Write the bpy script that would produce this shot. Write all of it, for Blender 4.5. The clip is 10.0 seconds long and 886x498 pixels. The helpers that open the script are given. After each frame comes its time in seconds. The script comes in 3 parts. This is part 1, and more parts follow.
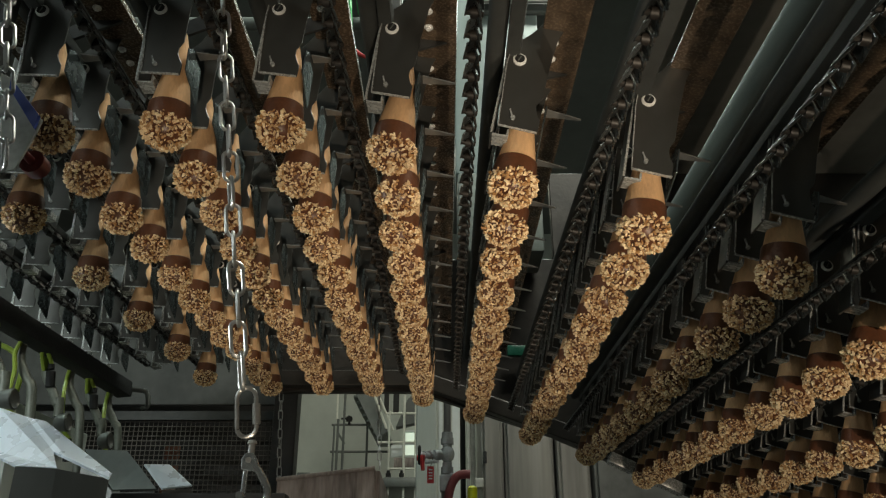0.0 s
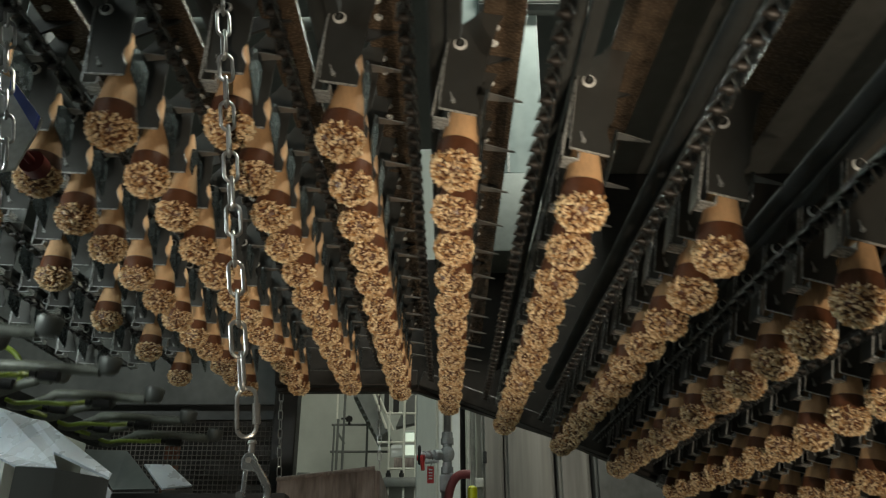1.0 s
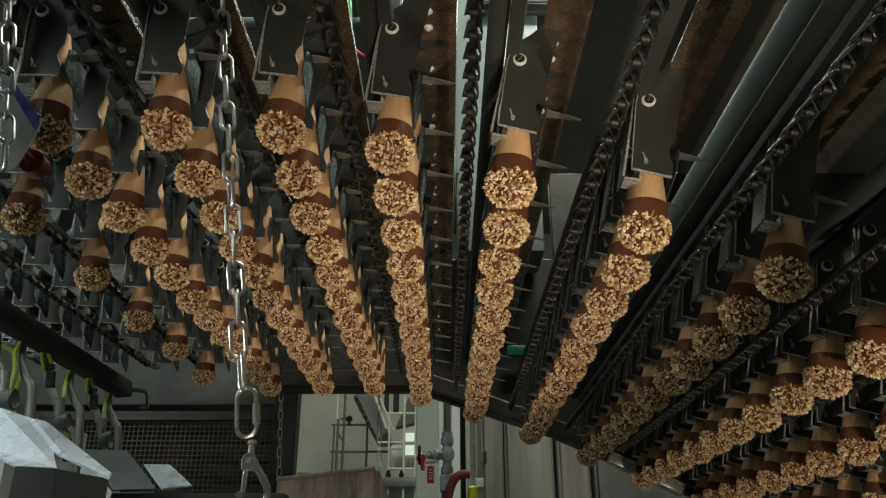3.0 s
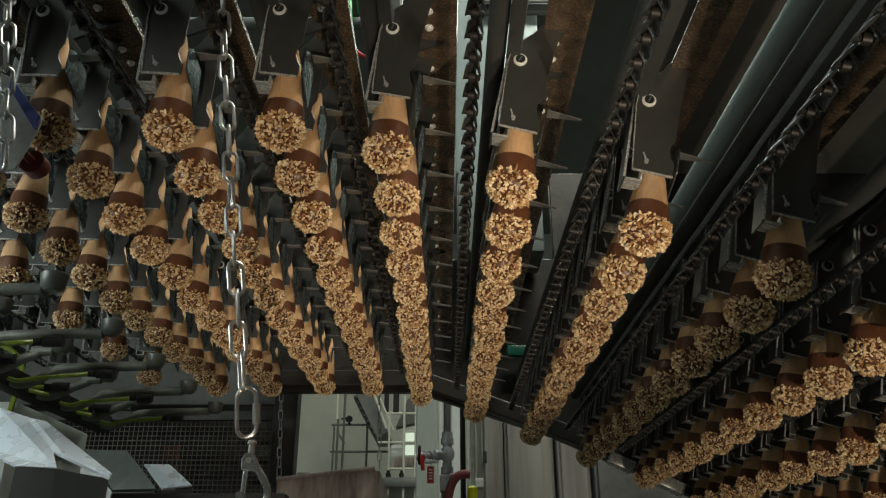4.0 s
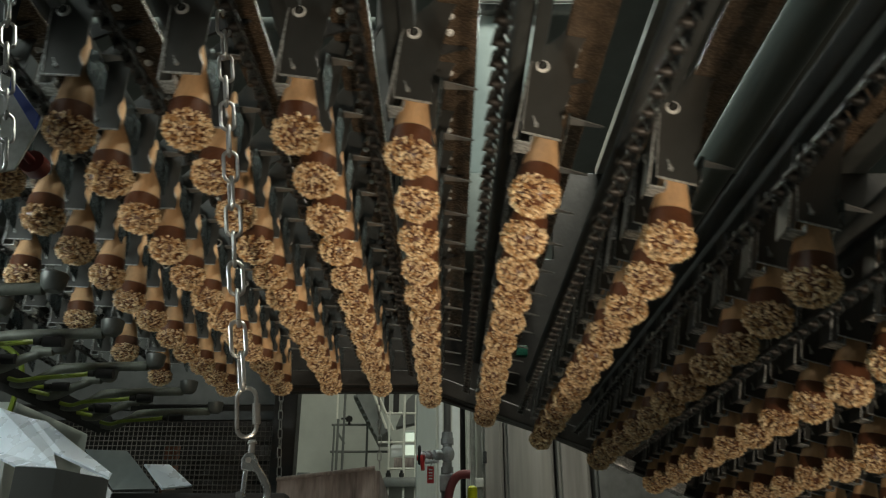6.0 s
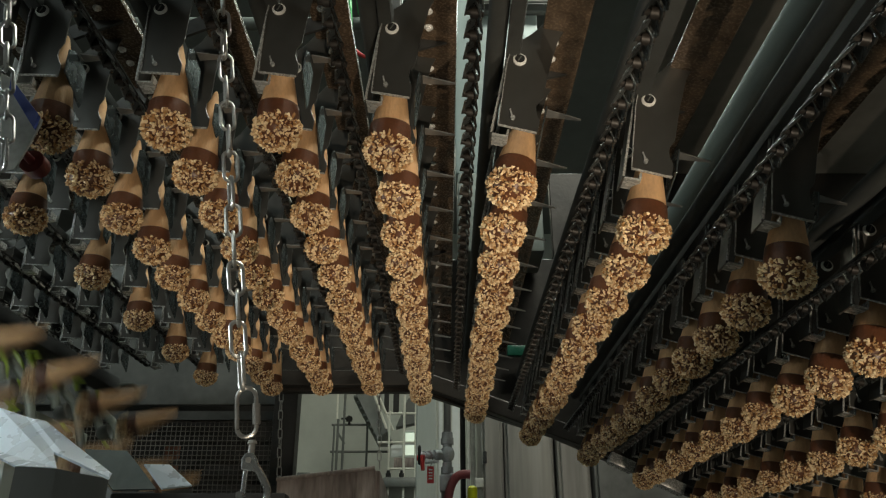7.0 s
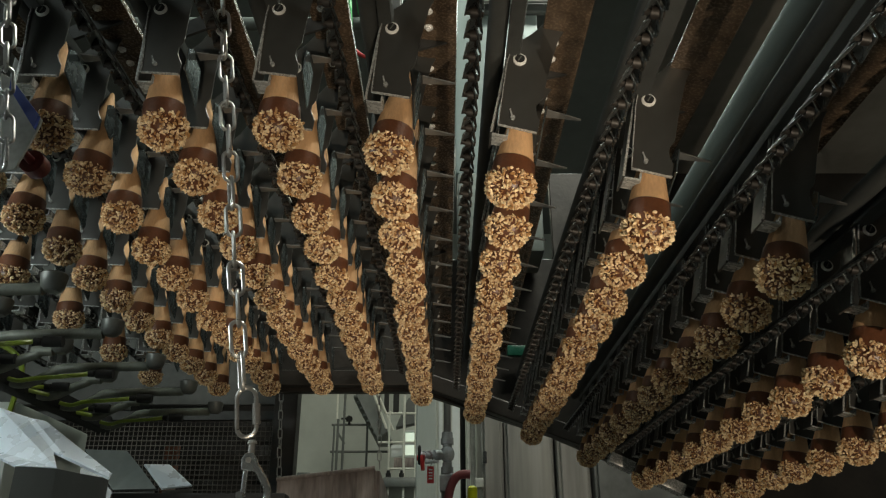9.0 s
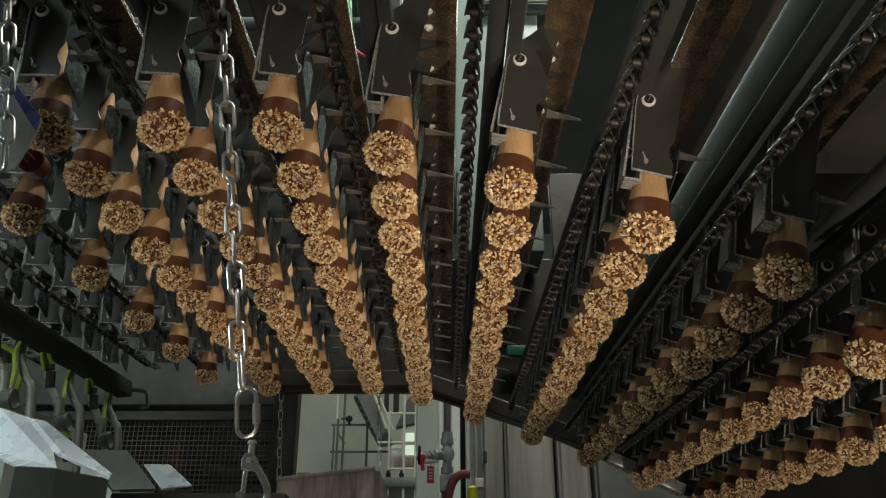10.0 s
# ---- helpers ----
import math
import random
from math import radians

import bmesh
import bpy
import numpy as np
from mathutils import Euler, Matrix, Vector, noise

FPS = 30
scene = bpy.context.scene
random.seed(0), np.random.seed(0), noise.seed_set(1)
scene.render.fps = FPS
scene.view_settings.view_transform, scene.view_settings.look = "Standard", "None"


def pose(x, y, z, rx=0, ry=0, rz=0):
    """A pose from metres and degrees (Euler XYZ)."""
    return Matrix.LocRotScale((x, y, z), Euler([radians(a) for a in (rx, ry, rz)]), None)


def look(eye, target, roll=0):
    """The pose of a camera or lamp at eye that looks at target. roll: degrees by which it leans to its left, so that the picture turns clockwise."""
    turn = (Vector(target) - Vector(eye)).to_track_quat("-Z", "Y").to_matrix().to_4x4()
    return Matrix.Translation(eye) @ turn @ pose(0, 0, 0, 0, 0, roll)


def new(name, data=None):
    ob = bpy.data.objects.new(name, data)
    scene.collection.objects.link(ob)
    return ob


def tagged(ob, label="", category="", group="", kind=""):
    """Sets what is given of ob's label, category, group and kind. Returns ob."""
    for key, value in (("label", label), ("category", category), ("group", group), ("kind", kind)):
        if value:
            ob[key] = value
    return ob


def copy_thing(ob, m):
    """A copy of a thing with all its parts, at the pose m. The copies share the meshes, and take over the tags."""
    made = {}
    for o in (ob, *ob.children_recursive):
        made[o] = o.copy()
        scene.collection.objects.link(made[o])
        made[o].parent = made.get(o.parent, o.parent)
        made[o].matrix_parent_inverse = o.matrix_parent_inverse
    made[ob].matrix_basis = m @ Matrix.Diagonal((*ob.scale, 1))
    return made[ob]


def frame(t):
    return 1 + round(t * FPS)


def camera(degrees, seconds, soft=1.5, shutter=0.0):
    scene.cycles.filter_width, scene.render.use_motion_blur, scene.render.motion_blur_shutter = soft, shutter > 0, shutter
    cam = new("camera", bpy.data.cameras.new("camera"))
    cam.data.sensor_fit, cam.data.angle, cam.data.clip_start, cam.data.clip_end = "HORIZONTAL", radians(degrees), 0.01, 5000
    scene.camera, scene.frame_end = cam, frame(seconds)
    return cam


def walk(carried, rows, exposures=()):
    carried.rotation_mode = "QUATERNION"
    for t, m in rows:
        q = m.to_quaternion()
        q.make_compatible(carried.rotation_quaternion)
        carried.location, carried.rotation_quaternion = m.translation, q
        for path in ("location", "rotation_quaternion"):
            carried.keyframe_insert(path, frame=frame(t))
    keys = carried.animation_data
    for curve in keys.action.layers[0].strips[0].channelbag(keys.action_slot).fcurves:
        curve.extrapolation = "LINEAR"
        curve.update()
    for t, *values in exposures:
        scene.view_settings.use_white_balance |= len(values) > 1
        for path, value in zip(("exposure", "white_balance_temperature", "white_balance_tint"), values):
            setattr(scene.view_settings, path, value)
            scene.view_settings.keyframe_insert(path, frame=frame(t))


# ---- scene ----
cam = camera(58.1, 10.0, soft=1.2, shutter=0.7)
EYE = pose(0, 0, 1.5, 113.55, 0, 0.1)
walk(cam, [(0.0, EYE), (10.0, EYE)], exposures=[(0.0, -0.1, 7050, 11), (10.0, -0.1, 7050, 11)])

# ---------------------------------------------------------------- light
world = bpy.data.worlds.new("hall_air")
world.use_nodes = True
world.node_tree.nodes["Background"].inputs[0].default_value = (0.52, 0.60, 0.50, 1)
world.node_tree.nodes["Background"].inputs[1].default_value = 0.03
scene.world = world


def area_lamp(name, eye, target, size, size_y, watts, colour):
    data = bpy.data.lights.new(name, "AREA")
    data.shape, data.size, data.size_y, data.energy, data.color = "RECTANGLE", size, size_y, watts, colour
    ob = new(name, data)
    ob.matrix_world = look(eye, target)
    return ob


# cool ceiling strips, unseen warm work lights behind and below the eye, the lit stair hall; front, chute and east lamps
# are added fill
area_lamp("ceiling_strip_light", (-3.0, 0.9, 4.3), (-0.5, 1.0, 1.7), 1.6, 0.5, 31, (0.72, 0.96, 0.95))
area_lamp("front_fill_light", (-1.55, -0.7, 2.7), (-0.6, 1.0, 1.65), 1.2, 0.5, 8, (0.80, 0.97, 1.0))
work = bpy.data.lights.new("aisle_work_light", "SPOT")
work.energy, work.color, work.spot_size, work.spot_blend, work.shadow_soft_size = 98, (1.0, 0.88, 0.71), radians(19.5), 0.5, 0.012
new("aisle_work_light", work).matrix_world = look((0.30, -1.2, 0.45), (-0.048, 1.02, 1.93))
area_lamp("centre_strip_light", (0.5, 0.9, 4.3), (-0.3, 1.1, 2.0), 1.4, 0.4, 18, (0.76, 0.98, 0.93))
side = bpy.data.lights.new("low_side_light", "SPOT")
side.energy, side.color, side.spot_size, side.spot_blend, side.shadow_soft_size = 22, (1.0, 0.89, 0.72), radians(84.0), 0.4, 0.005
new("low_side_light", side).matrix_world = look((0.40, 0.0, 1.25), (0.60, 1.0, 1.80))
area_lamp("chute_fill_light", (-0.98, 0.72, 1.90), (-0.56, 0.95, 1.45), 0.3, 0.1, 4.6, (0.80, 0.95, 1.0))
area_lamp("east_fill_light", (1.1, 0.6, 4.3), (1.1, 1.0, 1.7), 1.4, 0.4, 90, (0.95, 1.0, 0.92))
area_lamp("stair_hall_light", (-0.7, 5.0, 4.4), (-0.7, 5.2, 2.0), 1.6, 1.2, 20, (0.97, 1.0, 0.84))
area_lamp("upper_hall_light", (0.5, 3.2, 4.3), (0.2, 1.9, 2.6), 1.2, 0.6, 24, (0.85, 1.0, 0.95))

# ---------------------------------------------------------------- materials


def material(name, base, rough=0.5, metal=0.0, var=0.25, scale=30.0, bump=0.15, dark=None, fine=6.0, island=False, per_object=0.0, stretch=(1, 1, 1)):
    """A surface with stains at one scale and grain at a finer one."""
    m = bpy.data.materials.new(name)
    m.use_nodes = True
    nt = m.node_tree
    n, l = nt.nodes, nt.links
    b = n["Principled BSDF"]
    tc = n.new("ShaderNodeTexCoord")
    mp = n.new("ShaderNodeMapping")
    mp.inputs["Scale"].default_value = stretch
    l.new(tc.outputs["Object"], mp.inputs[0])
    big = n.new("ShaderNodeTexNoise")
    big.inputs["Scale"].default_value = scale
    big.inputs["Detail"].default_value = 6
    small = n.new("ShaderNodeTexNoise")
    small.inputs["Scale"].default_value = scale * fine
    small.inputs["Detail"].default_value = 4
    l.new(mp.outputs[0], big.inputs["Vector"])
    l.new(mp.outputs[0], small.inputs["Vector"])
    ramp = n.new("ShaderNodeValToRGB")
    ramp.color_ramp.elements[0].position, ramp.color_ramp.elements[1].position = 0.32, 0.68
    lo = dark if dark else tuple(c * (1 - var) for c in base)
    hi = tuple(min(1, c * (1 + 0.5 * var)) for c in base)
    ramp.color_ramp.elements[0].color, ramp.color_ramp.elements[1].color = (*lo, 1), (*hi, 1)
    add = n.new("ShaderNodeMath")
    add.operation = "MULTIPLY_ADD"
    add.inputs[1].default_value = 0.35
    l.new(small.outputs["Fac"], add.inputs[0])
    sub = n.new("ShaderNodeMath")
    sub.operation = "MULTIPLY_ADD"
    sub.inputs[1].default_value, sub.inputs[2].default_value = 0.65, 0.0
    l.new(big.outputs["Fac"], sub.inputs[0])
    l.new(sub.outputs[0], add.inputs[2])
    last = add
    if island or per_object:
        rnd = n.new("ShaderNodeNewGeometry" if island else "ShaderNodeObjectInfo")
        mix = n.new("ShaderNodeMath")
        mix.operation = "MULTIPLY_ADD"
        amount = 0.62 if island else per_object
        mix.inputs[1].default_value = amount
        l.new(rnd.outputs["Random Per Island" if island else "Random"], mix.inputs[0])
        off = n.new("ShaderNodeMath")
        off.operation = "SUBTRACT"
        off.inputs[1].default_value = amount / 2
        l.new(add.outputs[0], off.inputs[0])
        l.new(off.outputs[0], mix.inputs[2])
        last = mix
    l.new(last.outputs[0], ramp.inputs[0])
    l.new(ramp.outputs[0], b.inputs["Base Color"])
    mr = n.new("ShaderNodeMapRange")
    mr.inputs["To Min"].default_value, mr.inputs["To Max"].default_value = max(0.03, rough - 0.13), min(1, rough + 0.13)
    l.new(small.outputs["Fac"], mr.inputs["Value"])
    l.new(mr.outputs[0], b.inputs["Roughness"])
    b.inputs["Metallic"].default_value = metal
    if bump:
        bp = n.new("ShaderNodeBump")
        bp.inputs["Strength"].default_value, bp.inputs["Distance"].default_value = bump, 0.002
        l.new(small.outputs["Fac"], bp.inputs["Height"])
        l.new(bp.outputs[0], b.inputs["Normal"])
    return m


def glow(name, colour, strength):
    m = bpy.data.materials.new(name)
    m.use_nodes = True
    b = m.node_tree.nodes["Principled BSDF"]
    b.inputs["Base Color"].default_value = (*colour, 1)
    b.inputs["Emission Color"].default_value = (*colour, 1)
    b.inputs["Emission Strength"].default_value = strength
    return m


M_PLATE = material("brushed_steel_plate", (0.088, 0.088, 0.083), 0.33, 0.55, 0.15, 12, 0.015, per_object=0.15)
# plate steel lightened and blued, for the cool light on side faces
M_SIDE = material("cool_lit_side_plate", (0.12, 0.145, 0.15), 0.26, 0.7, 0.2, 15, 0.02, per_object=0.2)
M_EDGE = material("bright_steel", (0.44, 0.45, 0.44), 0.27, 0.35, 0.1, 40, 0.05)
M_BEAM = material("chocolate_stained_steel", (0.16, 0.112, 0.075), 0.26, 0.3, 0.5, 45, 0.25, dark=(0.045, 0.032, 0.022), fine=7)
M_BLADE = material("dull_blade_steel", (0.30, 0.30, 0.29), 0.35, 0.6, 0.2, 40, 0.05)
M_TUBE = material("grey_green_painted_tube", (0.15, 0.172, 0.162), 0.55, 0.15, 0.3, 12, 0.1, stretch=(1, 0.2, 1))
M_BOLT = material("zinc_bolt", (0.84, 0.84, 0.82), 0.25, 0.1, 0.1, 80, 0.03)
M_WAFER = material("baked_wafer", (0.62, 0.37, 0.19), 0.72, 0.0, 0.28, 70, 0.35, per_object=0.3, stretch=(1, 1, 0.35))
M_CHOC = material("milk_chocolate", (0.125, 0.046, 0.021), 0.38, 0.0, 0.35, 60, 0.2)
M_NUT = material("roasted_nut_pieces", (0.92, 0.74, 0.48), 0.45, 0.0, 0.15, 130, 0.3, dark=(0.46, 0.24, 0.09), island=True)
M_HOOK = material("bright_hook_steel", (0.70, 0.73, 0.75), 0.22, 0.95, 0.15, 60, 0.05)
M_CHAIN = material("galvanised_chain", (0.46, 0.455, 0.44), 0.33, 0.85, 0.25, 60, 0.1)
M_LINK = material("worn_chain_steel", (0.15, 0.165, 0.165), 0.3, 0.8, 0.6, 35, 0.2, per_object=0.5)
M_DARK = material("dark_machine_steel", (0.06, 0.06, 0.058), 0.5, 0.3, 0.5, 9, 0.2)
M_FRAME = material("greasy_frame_steel", (0.024, 0.020, 0.017), 0.45, 0.3, 0.5, 14, 0.25)
M_STEEL = material("stainless_sheet", (0.23, 0.23, 0.222), 0.36, 0.7, 0.25, 6, 0.05, stretch=(1, 1, 0.15))
M_CAB = material("brushed_cabinet_steel", (0.24, 0.225, 0.205), 0.38, 0.35, 0.45, 9, 0.05, stretch=(1, 1, 0.05))
M_JAMB = material("grey_green_post_paint", (0.40, 0.43, 0.40), 0.5, 0.0, 0.15, 12, 0.04, stretch=(1, 1, 0.1))
M_CHROME = material("worn_chrome", (0.66, 0.69, 0.71), 0.2, 0.45, 0.3, 40, 0.05)
M_HOSERED = material("dull_red_rubber", (0.27, 0.06, 0.065), 0.55, 0.0, 0.3, 40, 0.1)
M_RUST = material("rusty_red_steel", (0.20, 0.075, 0.04), 0.7, 0.1, 0.5, 30, 0.2)
M_DUCT = material("pale_blue_grey_enamel", (0.34, 0.41, 0.41), 0.35, 0.1, 0.15, 7, 0.03)
M_HOOD = material("grey_hood_sheet", (0.24, 0.23, 0.21), 0.5, 0.2, 0.35, 4, 0.1)
M_WIRE = material("grey_wire", (0.17, 0.155, 0.14), 0.45, 0.5, 0.2, 30, 0.05)
M_DULL = material("dull_smeared_steel", (0.085, 0.085, 0.08), 0.5, 0.4, 0.45, 7, 0.1)
M_WHITE = material("white_enamel", (0.70, 0.74, 0.73), 0.35, 0.0, 0.1, 7, 0.03)
# white taken down to grey, for the dim light on the marked plate
M_PALE = material("greyed_white_plate", (0.40, 0.40, 0.36), 0.5, 0.0, 0.3, 30, 0.05)
M_WALL = material("pale_green_wall_paint", (0.55, 0.58, 0.53), 0.6, 0.0, 0.12, 3, 0.05)
M_GREY = material("grey_hall_paint", (0.14, 0.15, 0.145), 0.6, 0.0, 0.25, 3, 0.08)
M_RAIL = material("grey_rail_paint", (0.16, 0.17, 0.16), 0.45, 0.3, 0.2, 20, 0.05)
M_LIGHTRAIL = material("pale_rail_paint", (0.78, 0.78, 0.70), 0.45, 0.0, 0.15, 20, 0.05)
M_RED = material("red_plastic", (0.50, 0.03, 0.03), 0.4, 0.0, 0.2, 30, 0.05)
M_DARKRED = material("dark_red_plastic", (0.13, 0.018, 0.016), 0.4, 0.0, 0.3, 60, 0.1)
M_YELLOW = material("yellow_plastic", (0.72, 0.72, 0.02), 0.4, 0.0, 0.1, 30, 0.03)
M_HOSE = material("yellow_green_air_hose", (0.27, 0.36, 0.05), 0.35, 0.0, 0.2, 30, 0.03)
M_GREENCABLE = material("green_cable", (0.02, 0.32, 0.08), 0.4, 0.0, 0.1, 30, 0.03)
M_BLACK = material("black_rubber", (0.012, 0.012, 0.012), 0.75, 0.0, 0.3, 30, 0.1)
M_SOOT = material("matt_black_tube", (0.042, 0.045, 0.043), 0.75, 0.0, 0.4, 25, 0.15)
M_BLUE = material("blue_print", (0.03, 0.06, 0.28), 0.5, 0.0, 0.1, 30, 0.03)
M_GREEN = material("green_plastic", (0.007, 0.075, 0.048), 0.3, 0.0, 0.15, 30, 0.03)
M_PICK = material("grey_gripper_alloy", (0.15, 0.157, 0.145), 0.45, 0.5, 0.3, 30, 0.1)
# near-white base carries the bright sheen of the chute steel
M_CHUTE = material("sheen_white_chute_steel", (0.80, 0.88, 0.96), 0.28, 0.2, 0.06, 8, 0.01, stretch=(1, 0.3, 1))
M_WOODY = material("dusty_cocoa_drum", (0.33, 0.275, 0.25), 0.6, 0.1, 0.6, 22, 0.3, dark=(0.07, 0.05, 0.045), stretch=(1, 1, 0.15))
M_FINGER = material("dull_grey_tube", (0.16, 0.17, 0.14), 0.5, 0.2, 0.35, 40, 0.1)
M_FLOOR = material("sealed_concrete", (0.26, 0.26, 0.25), 0.5, 0.0, 0.3, 2, 0.1)
M_DAYLIT = glow("daylit_window", (0.82, 1.0, 0.86), 0.55)
M_TUBELIGHT = glow("fluorescent_tube", (0.85, 1.0, 0.97), 6.0)

# ---------------------------------------------------------------- mesh helpers


def box(bm, x0, x1, y0, y1, z0, z1, bevel=0.0, m=None):
    r = bmesh.ops.create_cube(bm, size=1)
    mat = Matrix.Translation(((x0 + x1) / 2, (y0 + y1) / 2, (z0 + z1) / 2)) @ Matrix.Diagonal((abs(x1 - x0), abs(y1 - y0), abs(z1 - z0), 1))
    if m is not None:
        mat = m @ mat
    bmesh.ops.transform(bm, matrix=mat, verts=r["verts"])
    if bevel:
        edges = list({e for v in r["verts"] for e in v.link_edges})
        bmesh.ops.bevel(bm, geom=edges, offset=bevel, segments=2, profile=0.5, affect="EDGES")
    return bm


def rod(bm, a, b, r, r2=None, seg=12, caps=True):
    a, b = Vector(a), Vector(b)
    d = b - a
    q = d.to_track_quat("Z", "Y").to_matrix().to_4x4()
    bmesh.ops.create_cone(bm, cap_ends=caps, segments=seg, radius1=r, radius2=r if r2 is None else r2, depth=d.length, matrix=Matrix.Translation((a + b) / 2) @ q)
    return bm


def sweep(bm, pts, r, seg=8):
    """A round hose along points, smoothed."""
    pts = [Vector(p) for p in pts]
    fine = []
    for i in range(len(pts) - 1):
        p0, p1, p2, p3 = pts[max(0, i - 1)], pts[i], pts[i + 1], pts[min(len(pts) - 1, i + 2)]
        for k in range(6):
            t = k / 6
            fine.append(0.5 * ((2 * p1) + (p2 - p0) * t + (2 * p0 - 5 * p1 + 4 * p2 - p3) * t * t + (3 * p1 - p0 - 3 * p2 + p3) * t ** 3))
    fine.append(pts[-1])
    rings = []
    for i, p in enumerate(fine):
        d = (fine[min(i + 1, len(fine) - 1)] - fine[max(i - 1, 0)]).normalized()
        side = d.cross(Vector((0.13, 0.21, 0.97))).normalized()
        up = side.cross(d)
        rings.append([bm.verts.new(p + r * (math.cos(2 * math.pi * k / seg) * side + math.sin(2 * math.pi * k / seg) * up)) for k in range(seg)])
    for a, b in zip(rings, rings[1:]):
        for k in range(seg):
            bm.faces.new((a[k], a[(k + 1) % seg], b[(k + 1) % seg], b[k]))
    bm.faces.new(rings[0][::-1])
    bm.faces.new(rings[-1])
    return bm


def revolve(bm, profile, seg=24, wobble=0.0):
    """Profile of (radius, z), turned about z."""
    rings = []
    for r, z in profile:
        rings.append([bm.verts.new((r * (1 + wobble * math.sin(3 * a + z * 90)) * math.cos(a), r * (1 + wobble * math.cos(2 * a)) * math.sin(a), z)) for a in (2 * math.pi * k / seg for k in range(seg))])
    for a, b in zip(rings, rings[1:]):
        for k in range(seg):
            bm.faces.new((a[k], a[(k + 1) % seg], b[(k + 1) % seg], b[k]))
    bm.faces.new(rings[0][::-1])
    bm.faces.new(rings[-1])
    bmesh.ops.recalc_face_normals(bm, faces=bm.faces)
    return bm


def slab(bm, outline, axis, at, thick, bevel=0.0):
    """A flat plate: outline in the two other axes, thickness along axis from at."""
    def put(p, h):
        a, b = p
        return (h, a, b) if axis == "x" else (a, h, b) if axis == "y" else (a, b, h)
    lo = [bm.verts.new(put(p, at)) for p in outline]
    hi = [bm.verts.new(put(p, at + thick)) for p in outline]
    n = len(outline)
    fs = [bm.faces.new(lo), bm.faces.new(hi[::-1])]
    for k in range(n):
        fs.append(bm.faces.new((lo[k], hi[k], hi[(k + 1) % n], lo[(k + 1) % n])))
    bmesh.ops.recalc_face_normals(bm, faces=fs)
    if bevel:
        bmesh.ops.bevel(bm, geom=list({e for f in fs for e in f.edges}), offset=bevel, segments=1, affect="EDGES")
    return bm


def mesh_of(name, bm, mat, smooth=False):
    me = bpy.data.meshes.new(name)
    bm.to_mesh(me)
    bm.free()
    me.materials.append(mat)
    if smooth:
        me.shade_smooth()
        me.set_sharp_from_angle(angle=radians(40))
    return me


def part(name, bm, mat, parent, label="", smooth=True):
    me = bm if isinstance(bm, bpy.types.Mesh) else mesh_of(name, bm, mat, smooth)
    ob = new(name, me)
    ob.parent = parent
    if label:
        ob["label"] = label
    return ob


def thing(name, label, category, group="", kind="", at=None):
    ob = new(name)
    ob.empty_display_size = 0.05
    if at is not None:
        ob.matrix_world = at
    return tagged(ob, label, category, group, kind)


def solid(name, bm, mat, label, category, group="", kind="", smooth=True):
    return tagged(new(name, mesh_of(name, bm, mat, smooth)), label, category, group, kind)


B = bmesh.new

# ---------------------------------------------------------------- the conveyor's path
U = 0.105            # spacing of cones along a carrier
Y0 = 6.74 * U        # near end of the carriers
COUNT = 12
# stations of the carriers, one index apart: across, height over the eye (both in spacings), lean in degrees
STATIONS = {-6: (-12.20, 4.20, 0), 0: (-5.12, 4.20, 0), 1: (-3.92, 4.205, 0), 2: (-2.74, 4.225, 1), 3: (-1.62, 4.21, 5), 4: (-0.53, 3.967, 8),
            5: (0.651, 3.584, 12), 6: (1.872, 3.107, 12), 7: (3.088, 2.655, 13), 8: (4.265, 2.185, 13), 16: (13.80, -1.57, 13)}
RISE = 0.72          # the carriers climb a little towards their far end


def station(s):
    ks = sorted(STATIONS)
    pts = []
    for k in range(-5, 16):
        pts.append([np.interp(k, ks, [STATIONS[q][j] for q in ks]) for j in range(3)])
    i = int(math.floor(s)) + 5
    t = s - math.floor(s)
    p0, p1, p2, p3 = (np.array(pts[min(max(q, 0), len(pts) - 1)]) for q in (i - 1, i, i + 1, i + 2))
    v = 0.5 * (2 * p1 + (p2 - p0) * t + (2 * p0 - 5 * p1 + 4 * p2 - p3) * t * t + (3 * p1 - p0 - 3 * p2 + p3) * t ** 3)
    return pose(v[0] * U, Y0, 1.5 + v[1] * U, RISE, v[2], 0)


CYCLE, FIRST = 2.353, 0.65
STARTS = (0.635, 3.055, 5.356, 7.709)   # when each advance of the carriers begins
ADVANCE = ((0.0, 0.0), (0.08, 0.07), (0.18, 0.235), (0.3, 0.39), (0.42, 0.54), (0.54, 0.685), (0.66, 0.82), (0.76, 0.915), (0.86, 0.97), (1.0, 1.0))


def advance_rows(index):
    """Times and poses of the carrier that starts at station index."""
    rows = [(0.0, station(index))]
    for c in range(4):
        for dt, a in ADVANCE:
            rows.append((STARTS[c] + dt, station(index - c - a)))
    rows.append((10.0, station(index - 4)))
    return rows


# ---------------------------------------------------------------- carriers with grippers


